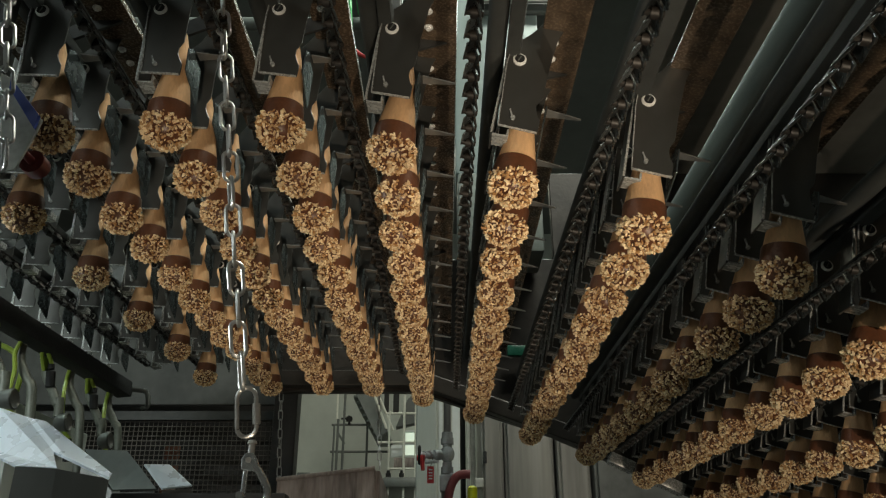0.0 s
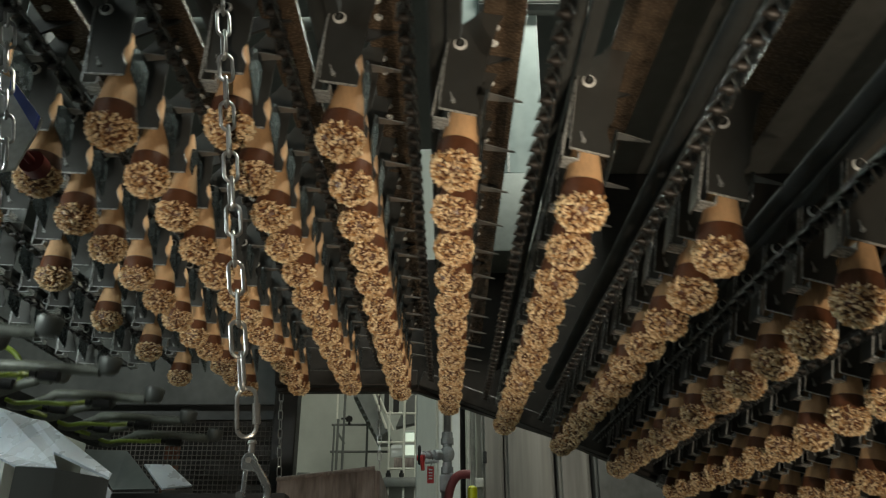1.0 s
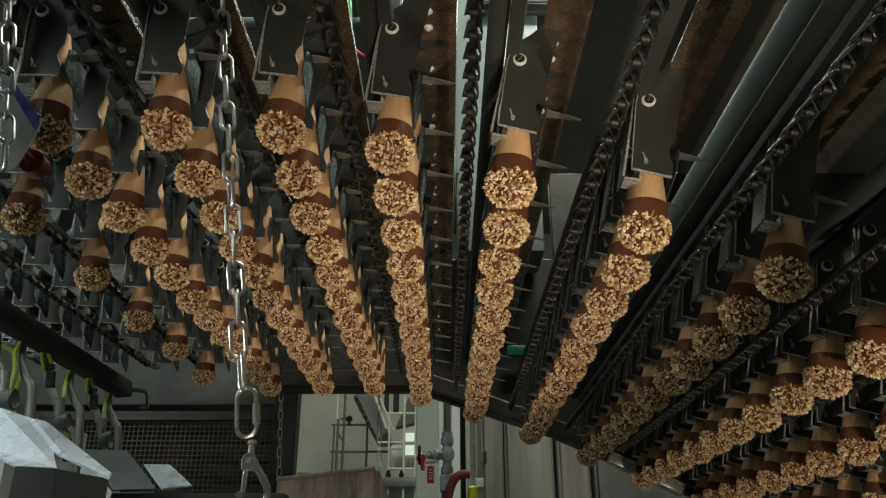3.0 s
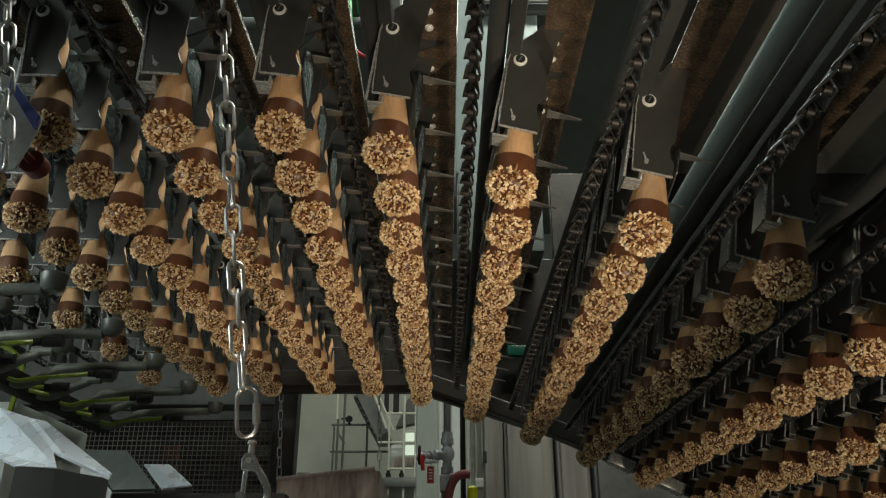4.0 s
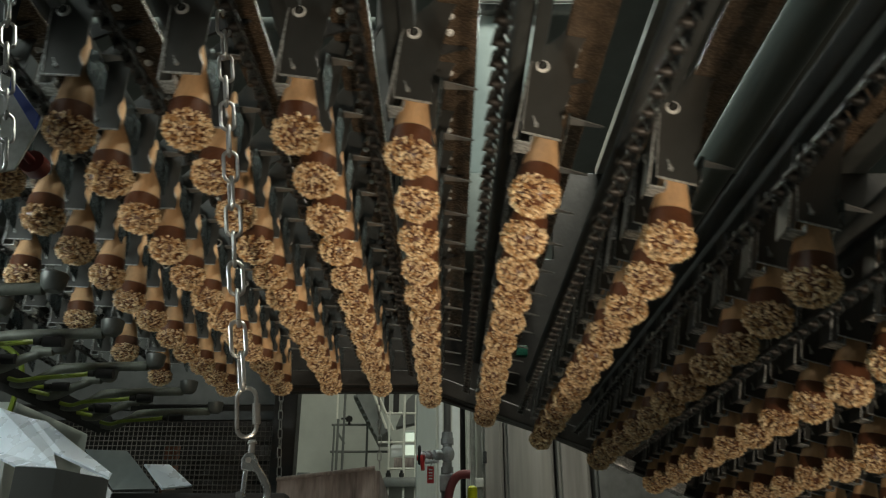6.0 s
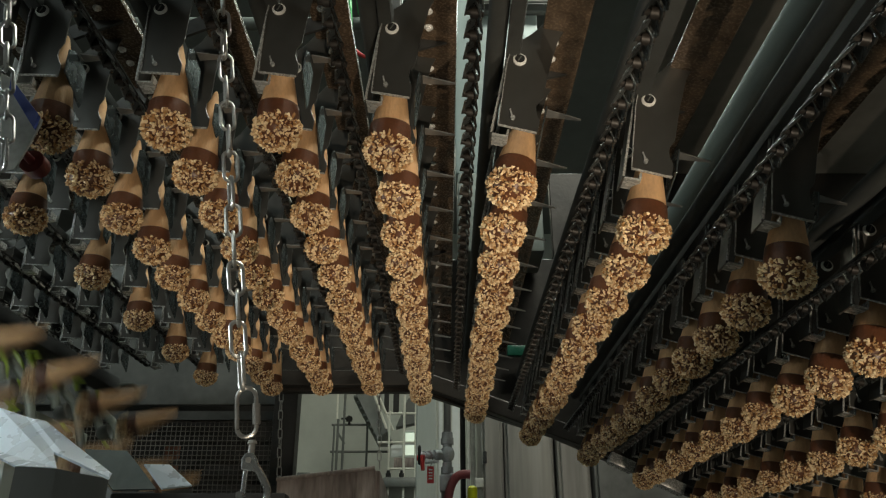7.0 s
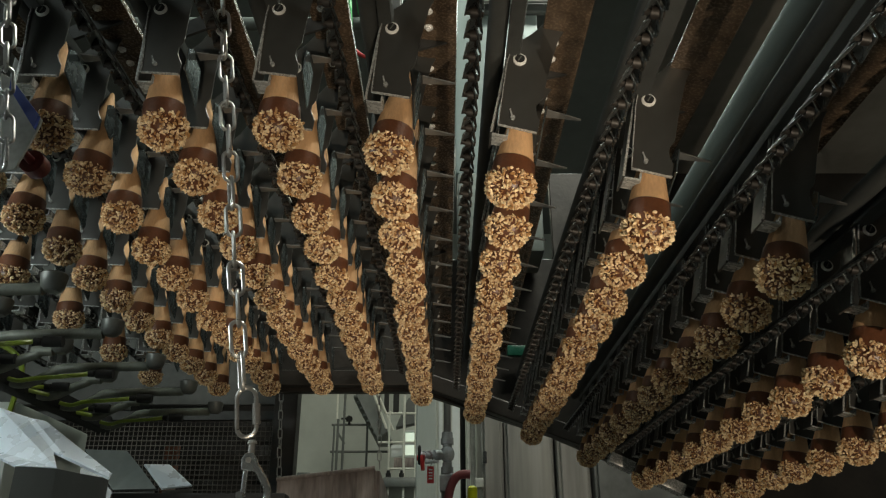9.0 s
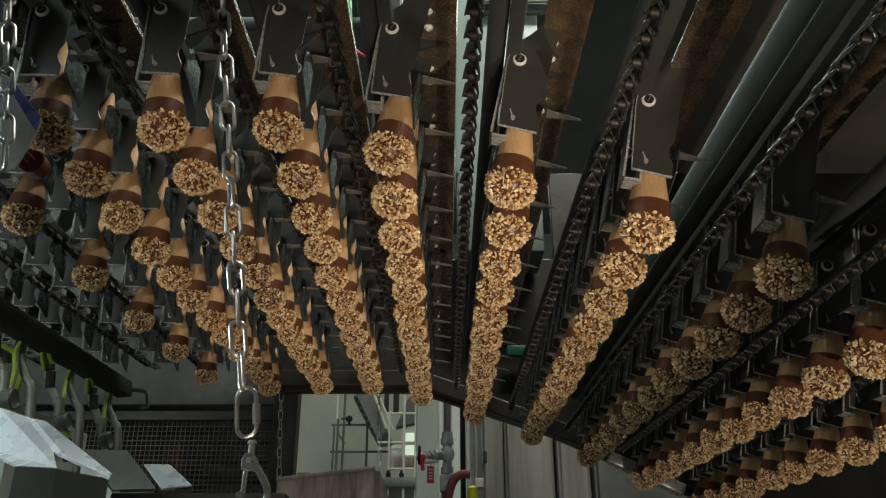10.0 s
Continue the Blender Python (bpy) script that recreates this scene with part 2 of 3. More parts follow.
def gripper_meshes():
    g = {}
    # front plate: wide foot, a notch that bares the wafer, a slanted head
    outline = [(-0.026, 0.0525), (0.014, 0.0505), (0.0145, 0.064), (0.0112, 0.070), (0.0086, 0.077), (0.0088, 0.084), (0.0130, 0.092),
               (0.0140, 0.130), (0.017, 0.165), (0.028, 0.200), (0.008, 0.200), (-0.010, 0.170), (-0.029, 0.150), (-0.0305, 0.125), (-0.0285, 0.09)]
    g["front_plate"] = mesh_of("front_plate", slab(B(), outline, "y", -0.026, 0.0018, 0.0004), M_PLATE)
    bm = slab(B(), [(-0.024, 0.058), (0.018, 0.040), (0.021, 0.046), (0.018, 0.085), (-0.012, 0.092), (-0.024, 0.085)], "x", 0.0175, 0.0016, 0.0004)
    g["side_plate"] = mesh_of("side_plate", bm, M_SIDE)
    g["hook_leg"] = mesh_of("hook_leg", box(B(), -0.0325, -0.0305, -0.020, 0.008, 0.043, 0.1362), M_PLATE)
    # pale strip standing in for light caught on the leg's front edge
    g["leg_edge"] = mesh_of("leg_edge", box(B(), -0.0328, -0.0302, -0.0224, -0.0204, 0.0455, 0.1362, 0.0005), M_EDGE)
    bm = box(B(), -0.0305, -0.014, -0.022, 0.0, 0.043, 0.045, 0.0006)
    box(bm, -0.016, -0.014, -0.022, 0.0, 0.0452, 0.052)
    g["hook_foot"] = mesh_of("hook_foot", bm, M_EDGE)
    bm = slab(B(), [(0.020, -0.006), (0.056, 0.001), (0.056, 0.003), (0.020, 0.008)], "z", 0.092, 0.0015)
    g["blade"] = mesh_of("blade", bm, M_BLADE)
    # highlights of the plate's lower and left edges, made as pale strips
    g["lip"] = mesh_of("lip", slab(B(), [(-0.0258, 0.0508), (0.0136, 0.0488), (0.0136, 0.0500), (-0.0258, 0.0520)], "y", -0.0290, 0.0030), M_EDGE)
    g["side_lip"] = mesh_of("side_lip", slab(B(), [(-0.0262, 0.0530), (-0.0252, 0.0530), (-0.0276, 0.09), (-0.0296, 0.125), (-0.0282, 0.150), (-0.0290, 0.151), (-0.0306, 0.125), (-0.0286, 0.09)], "y", -0.0285, 0.0022), M_EDGE)
    # ring bolt: a washer with a raised rim and a dark socket
    g["ring_bolt"] = mesh_of("ring_bolt", rod(rod(B(), (-0.018, -0.0262, 0.133), (-0.018, -0.0276, 0.133), 0.0072, seg=20), (-0.018, -0.0276, 0.133), (-0.018, -0.0290, 0.133), 0.0066, 0.0060, seg=20), M_BOLT, True)
    g["bolt_socket"] = mesh_of("bolt_socket", rod(B(), (-0.018, -0.0290, 0.133), (-0.018, -0.0293, 0.133), 0.0051, seg=14), M_BLACK, True)
    g["bolt_slot"] = mesh_of("bolt_slot", box(B(), -0.0007, 0.0007, -0.0298, -0.0294, -0.0034, 0.0034, 0, pose(-0.018, 0, 0.133, 0, 20, 0)), M_PICK)
    bm = rod(B(), (-0.013, -0.026, 0.0625), (-0.013, -0.029, 0.0625), 0.0024, seg=8)
    box(bm, -0.0008, 0.0008, -0.0290, -0.0275, -0.001, 0.0080, 0, pose(-0.014, 0, 0.064, 0, -24, 0))
    g["wing_screw"] = mesh_of("wing_screw", bm, M_EDGE, True)
    g["beam_bolt"] = mesh_of("beam_bolt", rod(rod(B(), (0, 0, 0.0), (0, 0, -0.0012), 0.0052, seg=12), (0, 0, -0.0012), (0, 0, -0.0040), 0.0036, 0.0030, seg=6), M_BOLT, True)
    return g


def chain_meshes():
    """Two kinds of link plate of the transport chain, one upright, one leaning out, and its roller."""
    inner = box(B(), -0.0010, 0.0010, -0.0125, 0.0125, -0.0052, 0.0052, 0.0012, pose(0, 0, 0, 0, 38, 7))
    outer = box(B(), -0.0009, 0.0009, -0.0150, 0.0150, -0.0062, 0.0062, 0.0012, pose(0, 0, 0, 0, -30, -6))
    roller = rod(rod(B(), (-0.0075, 0, 0), (0.0075, 0, 0), 0.0028, seg=8), (-0.003, 0, 0), (0.003, 0, 0), 0.0048, seg=10)
    return mesh_of("inner_link", inner, M_LINK), mesh_of("outer_link", outer, M_LINK), mesh_of("roller", roller, M_FRAME, True)


def make_carrier():
    car = thing("cone_carrier", "long steel carrier bar with a row of clamp grippers, chocolate-stained", "conveyor carrier", "carriers on the conveyor")
    g = gripper_meshes()
    end = (COUNT - 1) * U + 0.06
    bm = slab(B(), [(-0.001, 0.178), (0.045, 0.178), (0.045, 0.1865), (0.042, 0.1865), (0.042, 0.182), (-0.001, 0.182)], "y", -0.45, end + 0.45, 0.0008)
    part("beam", bm, M_BEAM, car, "brown-stained angle beam", False)
    chain = part("edge_chain", box(B(), -0.0585, -0.0535, -0.42, end, 0.0625, 0.0675, 0.001), M_FRAME, car, "steel transport chain with slanted link plates", False)
    inner, outer, roller = chain_meshes()
    for k in range(int((end + 0.40) / 0.030)):
        y = -0.40 + 0.030 * k
        part("link_plate", inner, None, chain).location = (-0.0595, y, 0.0590)
        part("link_plate", outer, None, chain).location = (-0.0520, y + 0.015, 0.0585)
        part("roller", roller, None, chain).location = (-0.0555, y + 0.0075, 0.0565)
    part("dark_tube", rod(B(), (-0.046, -0.45, 0.150), (-0.046, end, 0.150), 0.0105, seg=20), M_SOOT, car, "dark round carrier tube")
    part("spine", box(B(), -0.0335, -0.0190, -0.42, end, 0.1366, 0.152, 0.001), M_SOOT, car, "", False)
    for q in range(0, COUNT, 3):
        part("bracket", slab(B(), [(-0.0335, 0.1522), (-0.019, 0.1522), (0.044, 0.1825), (0.042, 0.190), (0.012, 0.190), (-0.0335, 0.165)], "y", q * U + 0.045, 0.004), M_DARK, car, "", False)
    for n in range(COUNT):
        fp = part("gripper", g["front_plate"], None, car)
        fp.location.y = n * U
        for k in ("side_plate", "hook_leg", "leg_edge", "blade", "ring_bolt", "bolt_socket", "bolt_slot", "wing_screw", "hook_foot", "lip", "side_lip"):
            part(k, g[k], None, fp)
        for dy in (-0.006, 0.022):
            part("beam_bolt", g["beam_bolt"], None, car).location = (0.0135, n * U + dy, 0.178)
    return car


# ---------------------------------------------------------------- ice cream cones


def nut_mesh(seed):
    """Chopped nuts pressed into a chocolate dome."""
    rng = np.random.default_rng(seed)
    base = bmesh.new()
    bmesh.ops.create_icosphere(base, subdivisions=1, radius=1)
    ico = np.array([v.co[:] for v in base.verts])
    tris = [[v.index for v in f.verts] for f in base.faces]
    base.free()
    verts, faces = [], []
    count = 540
    for k in range(count):
        u = (k + 0.5) / count
        ang = k * 2.39996 + rng.normal(0, 0.25)
        # from the dome's bottom to just over its widest ring
        zz = -1 + 1.55 * u + rng.normal(0, 0.03)
        zz = max(-1, min(0.50 + rng.normal(0, 0.09), zz))
        rr = math.sqrt(max(0.0, 1 - zz * zz)) if zz < 0 else 1 - 0.10 * zz
        c = np.array([0.0230 * rr * math.cos(ang), 0.0230 * rr * math.sin(ang), 0.0188 * zz])
        nrm = np.array([math.cos(ang) * rr, math.sin(ang) * rr, zz if zz < 0 else 0.0])
        nrm /= np.linalg.norm(nrm) + 1e-9
        t1 = np.cross(nrm, rng.normal(size=3))
        t1 /= np.linalg.norm(t1) + 1e-9
        t2 = np.cross(nrm, t1)
        size = rng.choice([0.7, 0.85, 1.0, 1.15, 1.4])
        a, b, h = 0.0018 * size * rng.uniform(0.8, 1.35), 0.00105 * size * rng.uniform(0.8, 1.2), 0.0019 * size
        local = ico * (1 + rng.uniform(-0.38, 0.38, (len(ico), 1)))
        pts = c + nrm * rng.uniform(-0.0008, 0.0026) + local[:, :1] * a * t1 + local[:, 1:2] * b * t2 + local[:, 2:] * h * nrm
        o = len(verts)
        verts.extend(pts.tolist())
        faces.extend([[o + i for i in f] for f in tris])
    me = bpy.data.meshes.new("nut_topping")
    me.from_pydata(verts, [], faces)
    me.materials.append(M_NUT)
    return me


def cone_meshes():
    wafers = []
    for k in range(3):
        bm = revolve(B(), [(0.0012, 0.116), (0.0030, 0.113), (0.0092, 0.088), (0.0148, 0.058), (0.0203, 0.0255), (0.0197, 0.0245)], 28, 0.012 * (k - 1))
        wafers.append(mesh_of("wafer", bm, M_WAFER, True))
    chocs = []
    for k in range(3):
        prof = [(0.0196, 0.0282), (0.0212, 0.0272), (0.0219, 0.020), (0.0226, 0.009), (0.0226, 0.0)]
        prof += [(0.0226 * math.cos(a), -0.0186 * math.sin(a)) for a in (0.35, 0.7, 1.05, 1.35)] + [(0.0012, -0.0186)]
        chocs.append(mesh_of("chocolate_coating", revolve(B(), prof, 28, 0.01 * (k + 1)), M_CHOC, True))
    nuts = [nut_mesh(11 + k) for k in range(6)]
    return wafers, chocs, nuts


WAFERS, CHOCS, NUTS = cone_meshes()
CONE_RNG = random.Random(4)


def make_cone():
    cone = thing("ice_cream_cone", "upside-down wafer cone dipped in chocolate and chopped nuts", "ice cream cone", "cones in the carriers")
    part("wafer", CONE_RNG.choice(WAFERS), None, cone, "plain tan rolled wafer")
    part("chocolate_coating", CONE_RNG.choice(CHOCS), None, cone, "glossy brown chocolate band")
    part("nut_topping", CONE_RNG.choice(NUTS), None, cone, "chopped roasted nuts")
    return cone


# ---------------------------------------------------------------- the take-off picker
PICK_UP = Matrix.Translation(station(0).translation) @ pose(0, 0, 0, RISE, 0, 0)
REST = (-0.143, -0.266, 85)
PICK_DROP = ((0.0, 0, 0, 0), (0.08, -0.008, -0.022, 4), (0.16, -0.045, -0.080, 20), (0.26, -0.090, -0.165, 48), (0.36, -0.125, -0.235, 74), (0.50, *REST))
PICK_T = 1.29


def pick_pose(dx, dz, turn):
    return PICK_UP @ pose(dx, 0, dz, 0, turn, 0)


def picker_rows():
    low = pick_pose(*REST)
    rows = [(0.0, low)]
    for c in range(4):
        t = FIRST + c * CYCLE
        rows += [(t + 0.05, low), (t + 0.16, pick_pose(-0.02, -0.21, 45)), (t + 0.26, pick_pose(0.015, -0.115, 16)), (t + 0.40, pick_pose(0.006, -0.045, 3)), (t + 0.62, pick_pose(0, 0, 0))]
        rows += [(t + PICK_T + dt, pick_pose(dx, dz, turn)) for dt, dx, dz, turn in PICK_DROP]
    rows = [r for r in rows if r[0] < 10.0]
    rows.append((10.0, low))
    return rows


def make_picker():
    p = thing("cone_picker", "grey pneumatic gripper bar with yellow-green air hoses", "gripper")
    p.matrix_world = pick_pose(0, 0, 0)
    rng = random.Random(8)
    bm = box(B(), -0.300, -0.262, -0.05, 11.6 * U, -0.096, -0.058, 0.004)
    part("manifold", bm, M_BLACK, p, "black manifold beam")
    part("end_hook", sweep(B(), [(-0.28, 11.6 * U, -0.06), (-0.275, 11.75 * U, -0.03), (-0.24, 11.75 * U, -0.025), (-0.235, 11.75 * U, -0.04)], 0.006), M_PICK, p, "bent steel end hook")
    for n in range(COUNT):
        x = 0.0 if n % 2 else -1.22 * U
        y = n * U
        bm = revolve(B(), [(0.010, -0.062), (0.016, -0.056), (0.0185, -0.038), (0.0165, -0.036), (0.012, -0.040), (0.004, -0.041)], 18)
        cup = part("cup", bm, M_PICK, p)
        cup.location = (x, y, 0)
        f = part("finger", sweep(B(), [(-0.259, y, -0.088), (-0.245, y, -0.091), (-0.222, y, -0.088), (-0.190, y, -0.072), (-0.165, y, -0.062), (x - 0.048, y, -0.0585), (x - 0.012, y, -0.058)], 0.0088, 10), M_FINGER, p)
        part("fitting", rod(rod(B(), (x - 0.07, y - 0.010, -0.075), (x - 0.10, y - 0.012, -0.075), 0.009, seg=10), (x - 0.105, y - 0.012, -0.075), (x - 0.115, y - 0.012, -0.075), 0.006, seg=10), M_BLACK, f)
        w = rng.uniform(-0.012, 0.012)
        part("air_hose", sweep(B(), [(x - 0.115, y - 0.012, -0.075), (x - 0.14, y - 0.03 + w, -0.082 + w * 0.5), ((x - 0.40) / 2, y - 0.030 - w, -0.086), (-0.235, y - 0.014 + w, -0.090), (-0.258, y - 0.016, -0.085)], 0.0042), M_HOSE, p, "yellow-green air hose")
    return p


# ---------------------------------------------------------------- chains


def link_mesh(length, width, wire):
    bm = B()
    r, h = (width - wire) / 2, (length - width) / 2
    pts = []
    for k in range(9):
        a = math.pi * k / 8
        pts.append(Vector((r * math.cos(a), 0, h + r * math.sin(a))))
    for k in range(9):
        a = math.pi + math.pi * k / 8
        pts.append(Vector((r * math.cos(a), 0, -h + r * math.sin(a))))
    seg, rings = 8, []
    m = len(pts)
    for i, p in enumerate(pts):
        d = (pts[(i + 1) % m] - pts[i - 1]).normalized()
        s = d.cross(Vector((0, 1, 0)))
        rings.append([bm.verts.new(p + wire / 2 * (math.cos(2 * math.pi * k / seg) * s + math.sin(2 * math.pi * k / seg) * Vector((0, 1, 0)))) for k in range(seg)])
    for i in range(m):
        a, b = rings[i], rings[(i + 1) % m]
        for k in range(seg):
            bm.faces.new((a[k], a[(k + 1) % seg], b[(k + 1) % seg], b[k]))
    bmesh.ops.recalc_face_normals(bm, faces=bm.faces)
    return mesh_of("link", bm, M_CHAIN, True)


def make_chain(top, bottom, length, width, wire, label, twist=20):
    top, bottom = Vector(top), Vector(bottom)
    c = thing("chain", label, "chain", at=Matrix.Translation(top))
    me = link_mesh(length, width, wire)
    d = bottom - top
    pitch = length - 2 * wire
    q = (-d).to_track_quat("Z", "X").to_matrix().to_4x4()
    rng = random.Random(int(length * 1e4))
    for k in range(int(d.length / pitch) + 1):
        ob = part("link", me, None, c)
        side = Vector((rng.uniform(-1, 1), rng.uniform(-1, 1), 0)) * wire * 0.2
        ob.matrix_local = Matrix.Translation(d.normalized() * pitch * k + side) @ q @ pose(0, 0, 0, 0, 0, twist + 90 * (k % 2) + rng.uniform(-9, 9))
    return c


make_chain((-0.2215, 0.62, 2.062), (-0.1615, 0.62, 1.6600), 0.034, 0.0155, 0.0036, "galvanised steel chain hanging taut, ending in a snap hook")
quick = thing("quick_link", "steel quick link with a screw sleeve below a chain", "connector link", at=pose(-0.1540, 0.62, 1.6315, 0, -6, 0))
part("bow", link_mesh(0.042, 0.0185, 0.0036), None, quick)
part("sleeve", rod(B(), (0.0075, 0, -0.010), (0.0075, 0, 0.006), 0.0032, seg=8), M_CHAIN, quick, "threaded sleeve", False)
hook = thing("snap_hook", "bright steel snap hook on a swivel at a chain's end", "hook", at=pose(-0.1480, 0.62, 1.595, 0, 0, 0))
part("bow", sweep(B(), [(0.0015, 0, 0.000), (0.0060, 0, -0.0060), (0.0110, 0, -0.0130), (0.0148, 0, -0.0205), (0.0150, 0, -0.0270), (0.0115, 0, -0.0335), (0.0040, 0, -0.0360), (-0.0030, 0, -0.0325)], 0.0030, 10), M_HOOK, hook)
part("gate", sweep(B(), [(-0.0022, 0, -0.004), (-0.0026, 0, -0.014), (-0.0030, 0, -0.026)], 0.0019), M_HOOK, hook)
part("nose", rod(B(), (-0.0052, -0.0020, -0.0260), (-0.0040, 0.0020, -0.0250), 0.0032, seg=12), M_HOOK, hook)
part("eye", slab(B(), [(-0.0058, -0.0070), (-0.0060, 0.0015), (-0.0030, 0.0058), (0.0020, 0.0060), (0.0052, 0.0015), (0.0085, -0.0060), (0.0025, -0.0085)], "y", -0.0022, 0.0044, 0.0008), M_HOOK, hook, "", False)
part("pin", rod(B(), (-0.0005, -0.0032, 0.0000), (-0.0005, 0.0032, 0.0000), 0.0022, seg=12), M_CHAIN, hook)
part("swivel", rod(rod(B(), (0.0005, 0, 0.0055), (0.0006, 0, 0.0125), 0.0026, seg=10), (0.0006, 0, 0.0125), (0.0004, 0, 0.0150), 0.0040, 0.0030, seg=10), M_CHAIN, hook, "dark swivel")
make_chain((-0.441, 0.62, 2.10), (-0.389, 0.62, 1.845), 0.034, 0.0155, 0.0036, "short galvanised chain beside a white plate", 35)
make_chain((-0.172, 2.06, 2.03), (-0.163, 2.06, 1.79), 0.026, 0.012, 0.0028, "thin steel chain in front of the stair hall", 10)
make_chain((-0.432, 2.08, 2.03), (-0.418, 2.08, 1.76), 0.030, 0.014, 0.003, "dark steel chain before a machine post", 40)

# ---------------------------------------------------------------- hall
solid("floor", box(B(), -5, 5, -4, 9, -0.1, 0), M_FLOOR, "grey sealed concrete hall floor", "floor", kind="structure", smooth=False)
solid("ceiling", box(B(), -5, 5, -4, 9, 4.8, 4.95), M_GREY, "dark grey hall ceiling", "ceiling", kind="structure", smooth=False)
solid("wall_west", box(B(), -5.15, -5, -4, 9, 0, 4.8), M_GREY, "grey painted hall wall", "wall", kind="structure", smooth=False)
solid("wall_east", box(B(), 5, 5.15, -4, 9, 0, 4.8), M_GREY, "grey painted hall wall", "wall", kind="structure", smooth=False)
solid("wall_south", box(B(), -5, 5, -4.15, -4, 0, 4.8), M_GREY, "grey painted hall wall", "wall", kind="structure", smooth=False)
solid("wall_north", box(B(), -5, 5, 7.2, 7.35, 0, 4.8), M_WALL, "pale green-grey painted wall of the stair hall", "wall", kind="structure", smooth=False)

# far side frame along the carriers' path: level, then sloping down
bm = slab(B(), [(-0.43, 1.982), (-0.07, 1.982), (0.267, 1.870), (0.62, 1.716), (1.9, 1.156), (1.9, 2.618), (0.30, 2.618), (0.30, 2.35), (-0.43, 2.35)], "y", 2.02, 0.03, 0.002)
frame_ob = thing("conveyor_frame", "dark greasy steel side frame of the conveyor", "machine frame", kind="structure")
part("side_plate", bm, M_FRAME, frame_ob, "", False)
bm = box(B(), -0.43, -0.068, 1.985, 2.0195, 1.99, 2.03, 0.003)
part("chain_rail", bm, M_FRAME, frame_ob, "", False)
bm = box(B(), 0, 0.72, -0.017, 0.017, 0, 0.04, 0.003)
r2 = part("chain_rail", bm, M_FRAME, frame_ob, "", False)
r2.matrix_local = pose(-0.066, 2.002, 1.990, 0, 20.5, 0)
solid("indicator_lens", box(B(), 0.160, 0.212, 1.96, 1.984, 2.060, 2.088, 0.004), M_GREEN, "green plastic lens on the machine frame", "indicator")
for k, (x, z) in enumerate(((0.405, 1.822), (0.52, 1.770))):
    ob = solid("guide_shoe", box(B(), 0, 0.062, -0.02, 0.02, -0.026, 0, 0.002), M_EDGE, "bright steel guide shoe under the conveyor frame", "guide shoe", "guide shoes")
    ob.matrix_world = pose(x, 1.98, z, 0, 25, 0)

# upper machine: hood panels, cross tube, duct, louvre
solid("hood_panel", box(B(), 0.44, 1.22, 0.2, 2.05, 2.62, 2.65, 0.003), M_HOOD, "dark steel hood panel above the conveyor", "hood panel", kind="structure", smooth=False)
solid("hood_wall", box(B(), 1.45, 1.48, 0.2, 2.05, 1.3, 3.2, 0.003), M_HOOD, "dark steel side wall of the conveyor hood", "hood panel", kind="structure", smooth=False)
# light flap below the view, added so station 7 stays dark
solid("shade_panel", box(B(), 0.392, 0.3985, 0.03, 0.30, 0, 1.45, 0.002), M_DARK, "unseen dark panel added to keep a low light off one carrier row", "panel", kind="structure", smooth=False)
# added out of view: blocks the warm front light from station 7
solid("shade_post", box(B(), 0.297, 0.416, -0.9, -0.6, 0, 4.8, 0.003), M_DARK, "unseen dark post added to shade one carrier row from a warm light", "post", kind="structure", smooth=False)
gt = thing("guide_tube", "grey-green round tube above the carriers", "tube")
part("tube", rod(B(), (0.424, 0.15, 2.12), (0.424, 2.005, 2.12), 0.0295, seg=28), M_TUBE, gt)
part("flange", rod(B(), (0.424, 2.006, 2.12), (0.424, 2.019, 2.12), 0.045, seg=24), M_DARK, gt)
solid("cross_tube", rod(B(), (-0.85, 1.5, 2.728), (-0.16, 1.5, 2.728), 0.016, seg=16), M_TUBE, "grey cross tube of the upper machine frame", "tube")
for x in (-0.95, -0.13):
    solid("frame_post", box(B(), x - 0.03, x + 0.03, 1.49, 1.55, 2.35 if x > -0.5 else 2.3, 4.8, 0.004), M_DARK, "dark square post of the upper machine frame", "post", "upper posts", smooth=False)
duct = thing("air_duct", "pale blue-grey sheet-metal air duct with a grey lower box", "air duct")
part("duct_body", box(B(), 0.03, 0.27, 1.86, 2.005, 2.53, 4.8, 0.006), M_DUCT, duct, "pale blue-grey sheet-metal duct")
part("duct_box", box(B(), 0.035, 0.255, 1.85, 2.005, 2.30, 2.528, 0.008), M_TUBE, duct, "grey-green lower box")
part("duct_seam", box(B(), 0.168, 0.175, 1.8555, 1.8595, 2.53, 4.8), M_EDGE, duct)
lou = thing("louvre", "grey slatted air louvre high on the machine", "louvre")
part("louvre_frame", box(B(), 0.10, 0.42, 1.835, 1.858, 3.05, 3.5, 0.003), M_GREY, lou)
for k in range(7):
    s = part("slat", box(B(), 0.10, 0.42, -0.012, 0.012, -0.002, 0.002), M_STEEL, lou)
    s.matrix_local = pose(0, 1.822, 3.07 + 0.06 * k, 35, 0, 0)
solid("green_cable", sweep(B(), [(-0.198, 1.49, 2.75), (-0.198, 1.36, 2.75), (-0.193, 1.3, 2.62), (-0.186, 1.3, 2.53), (-0.180, 1.31, 2.44)], 0.004), M_GREENCABLE, "green cable hanging in the upper machine", "cable")
solid("red_cable", sweep(B(), [(-0.182, 1.3, 2.505), (-0.168, 1.3, 2.49), (-0.150, 1.3, 2.480)], 0.004), M_RED, "short red wire beside a green cable", "cable")
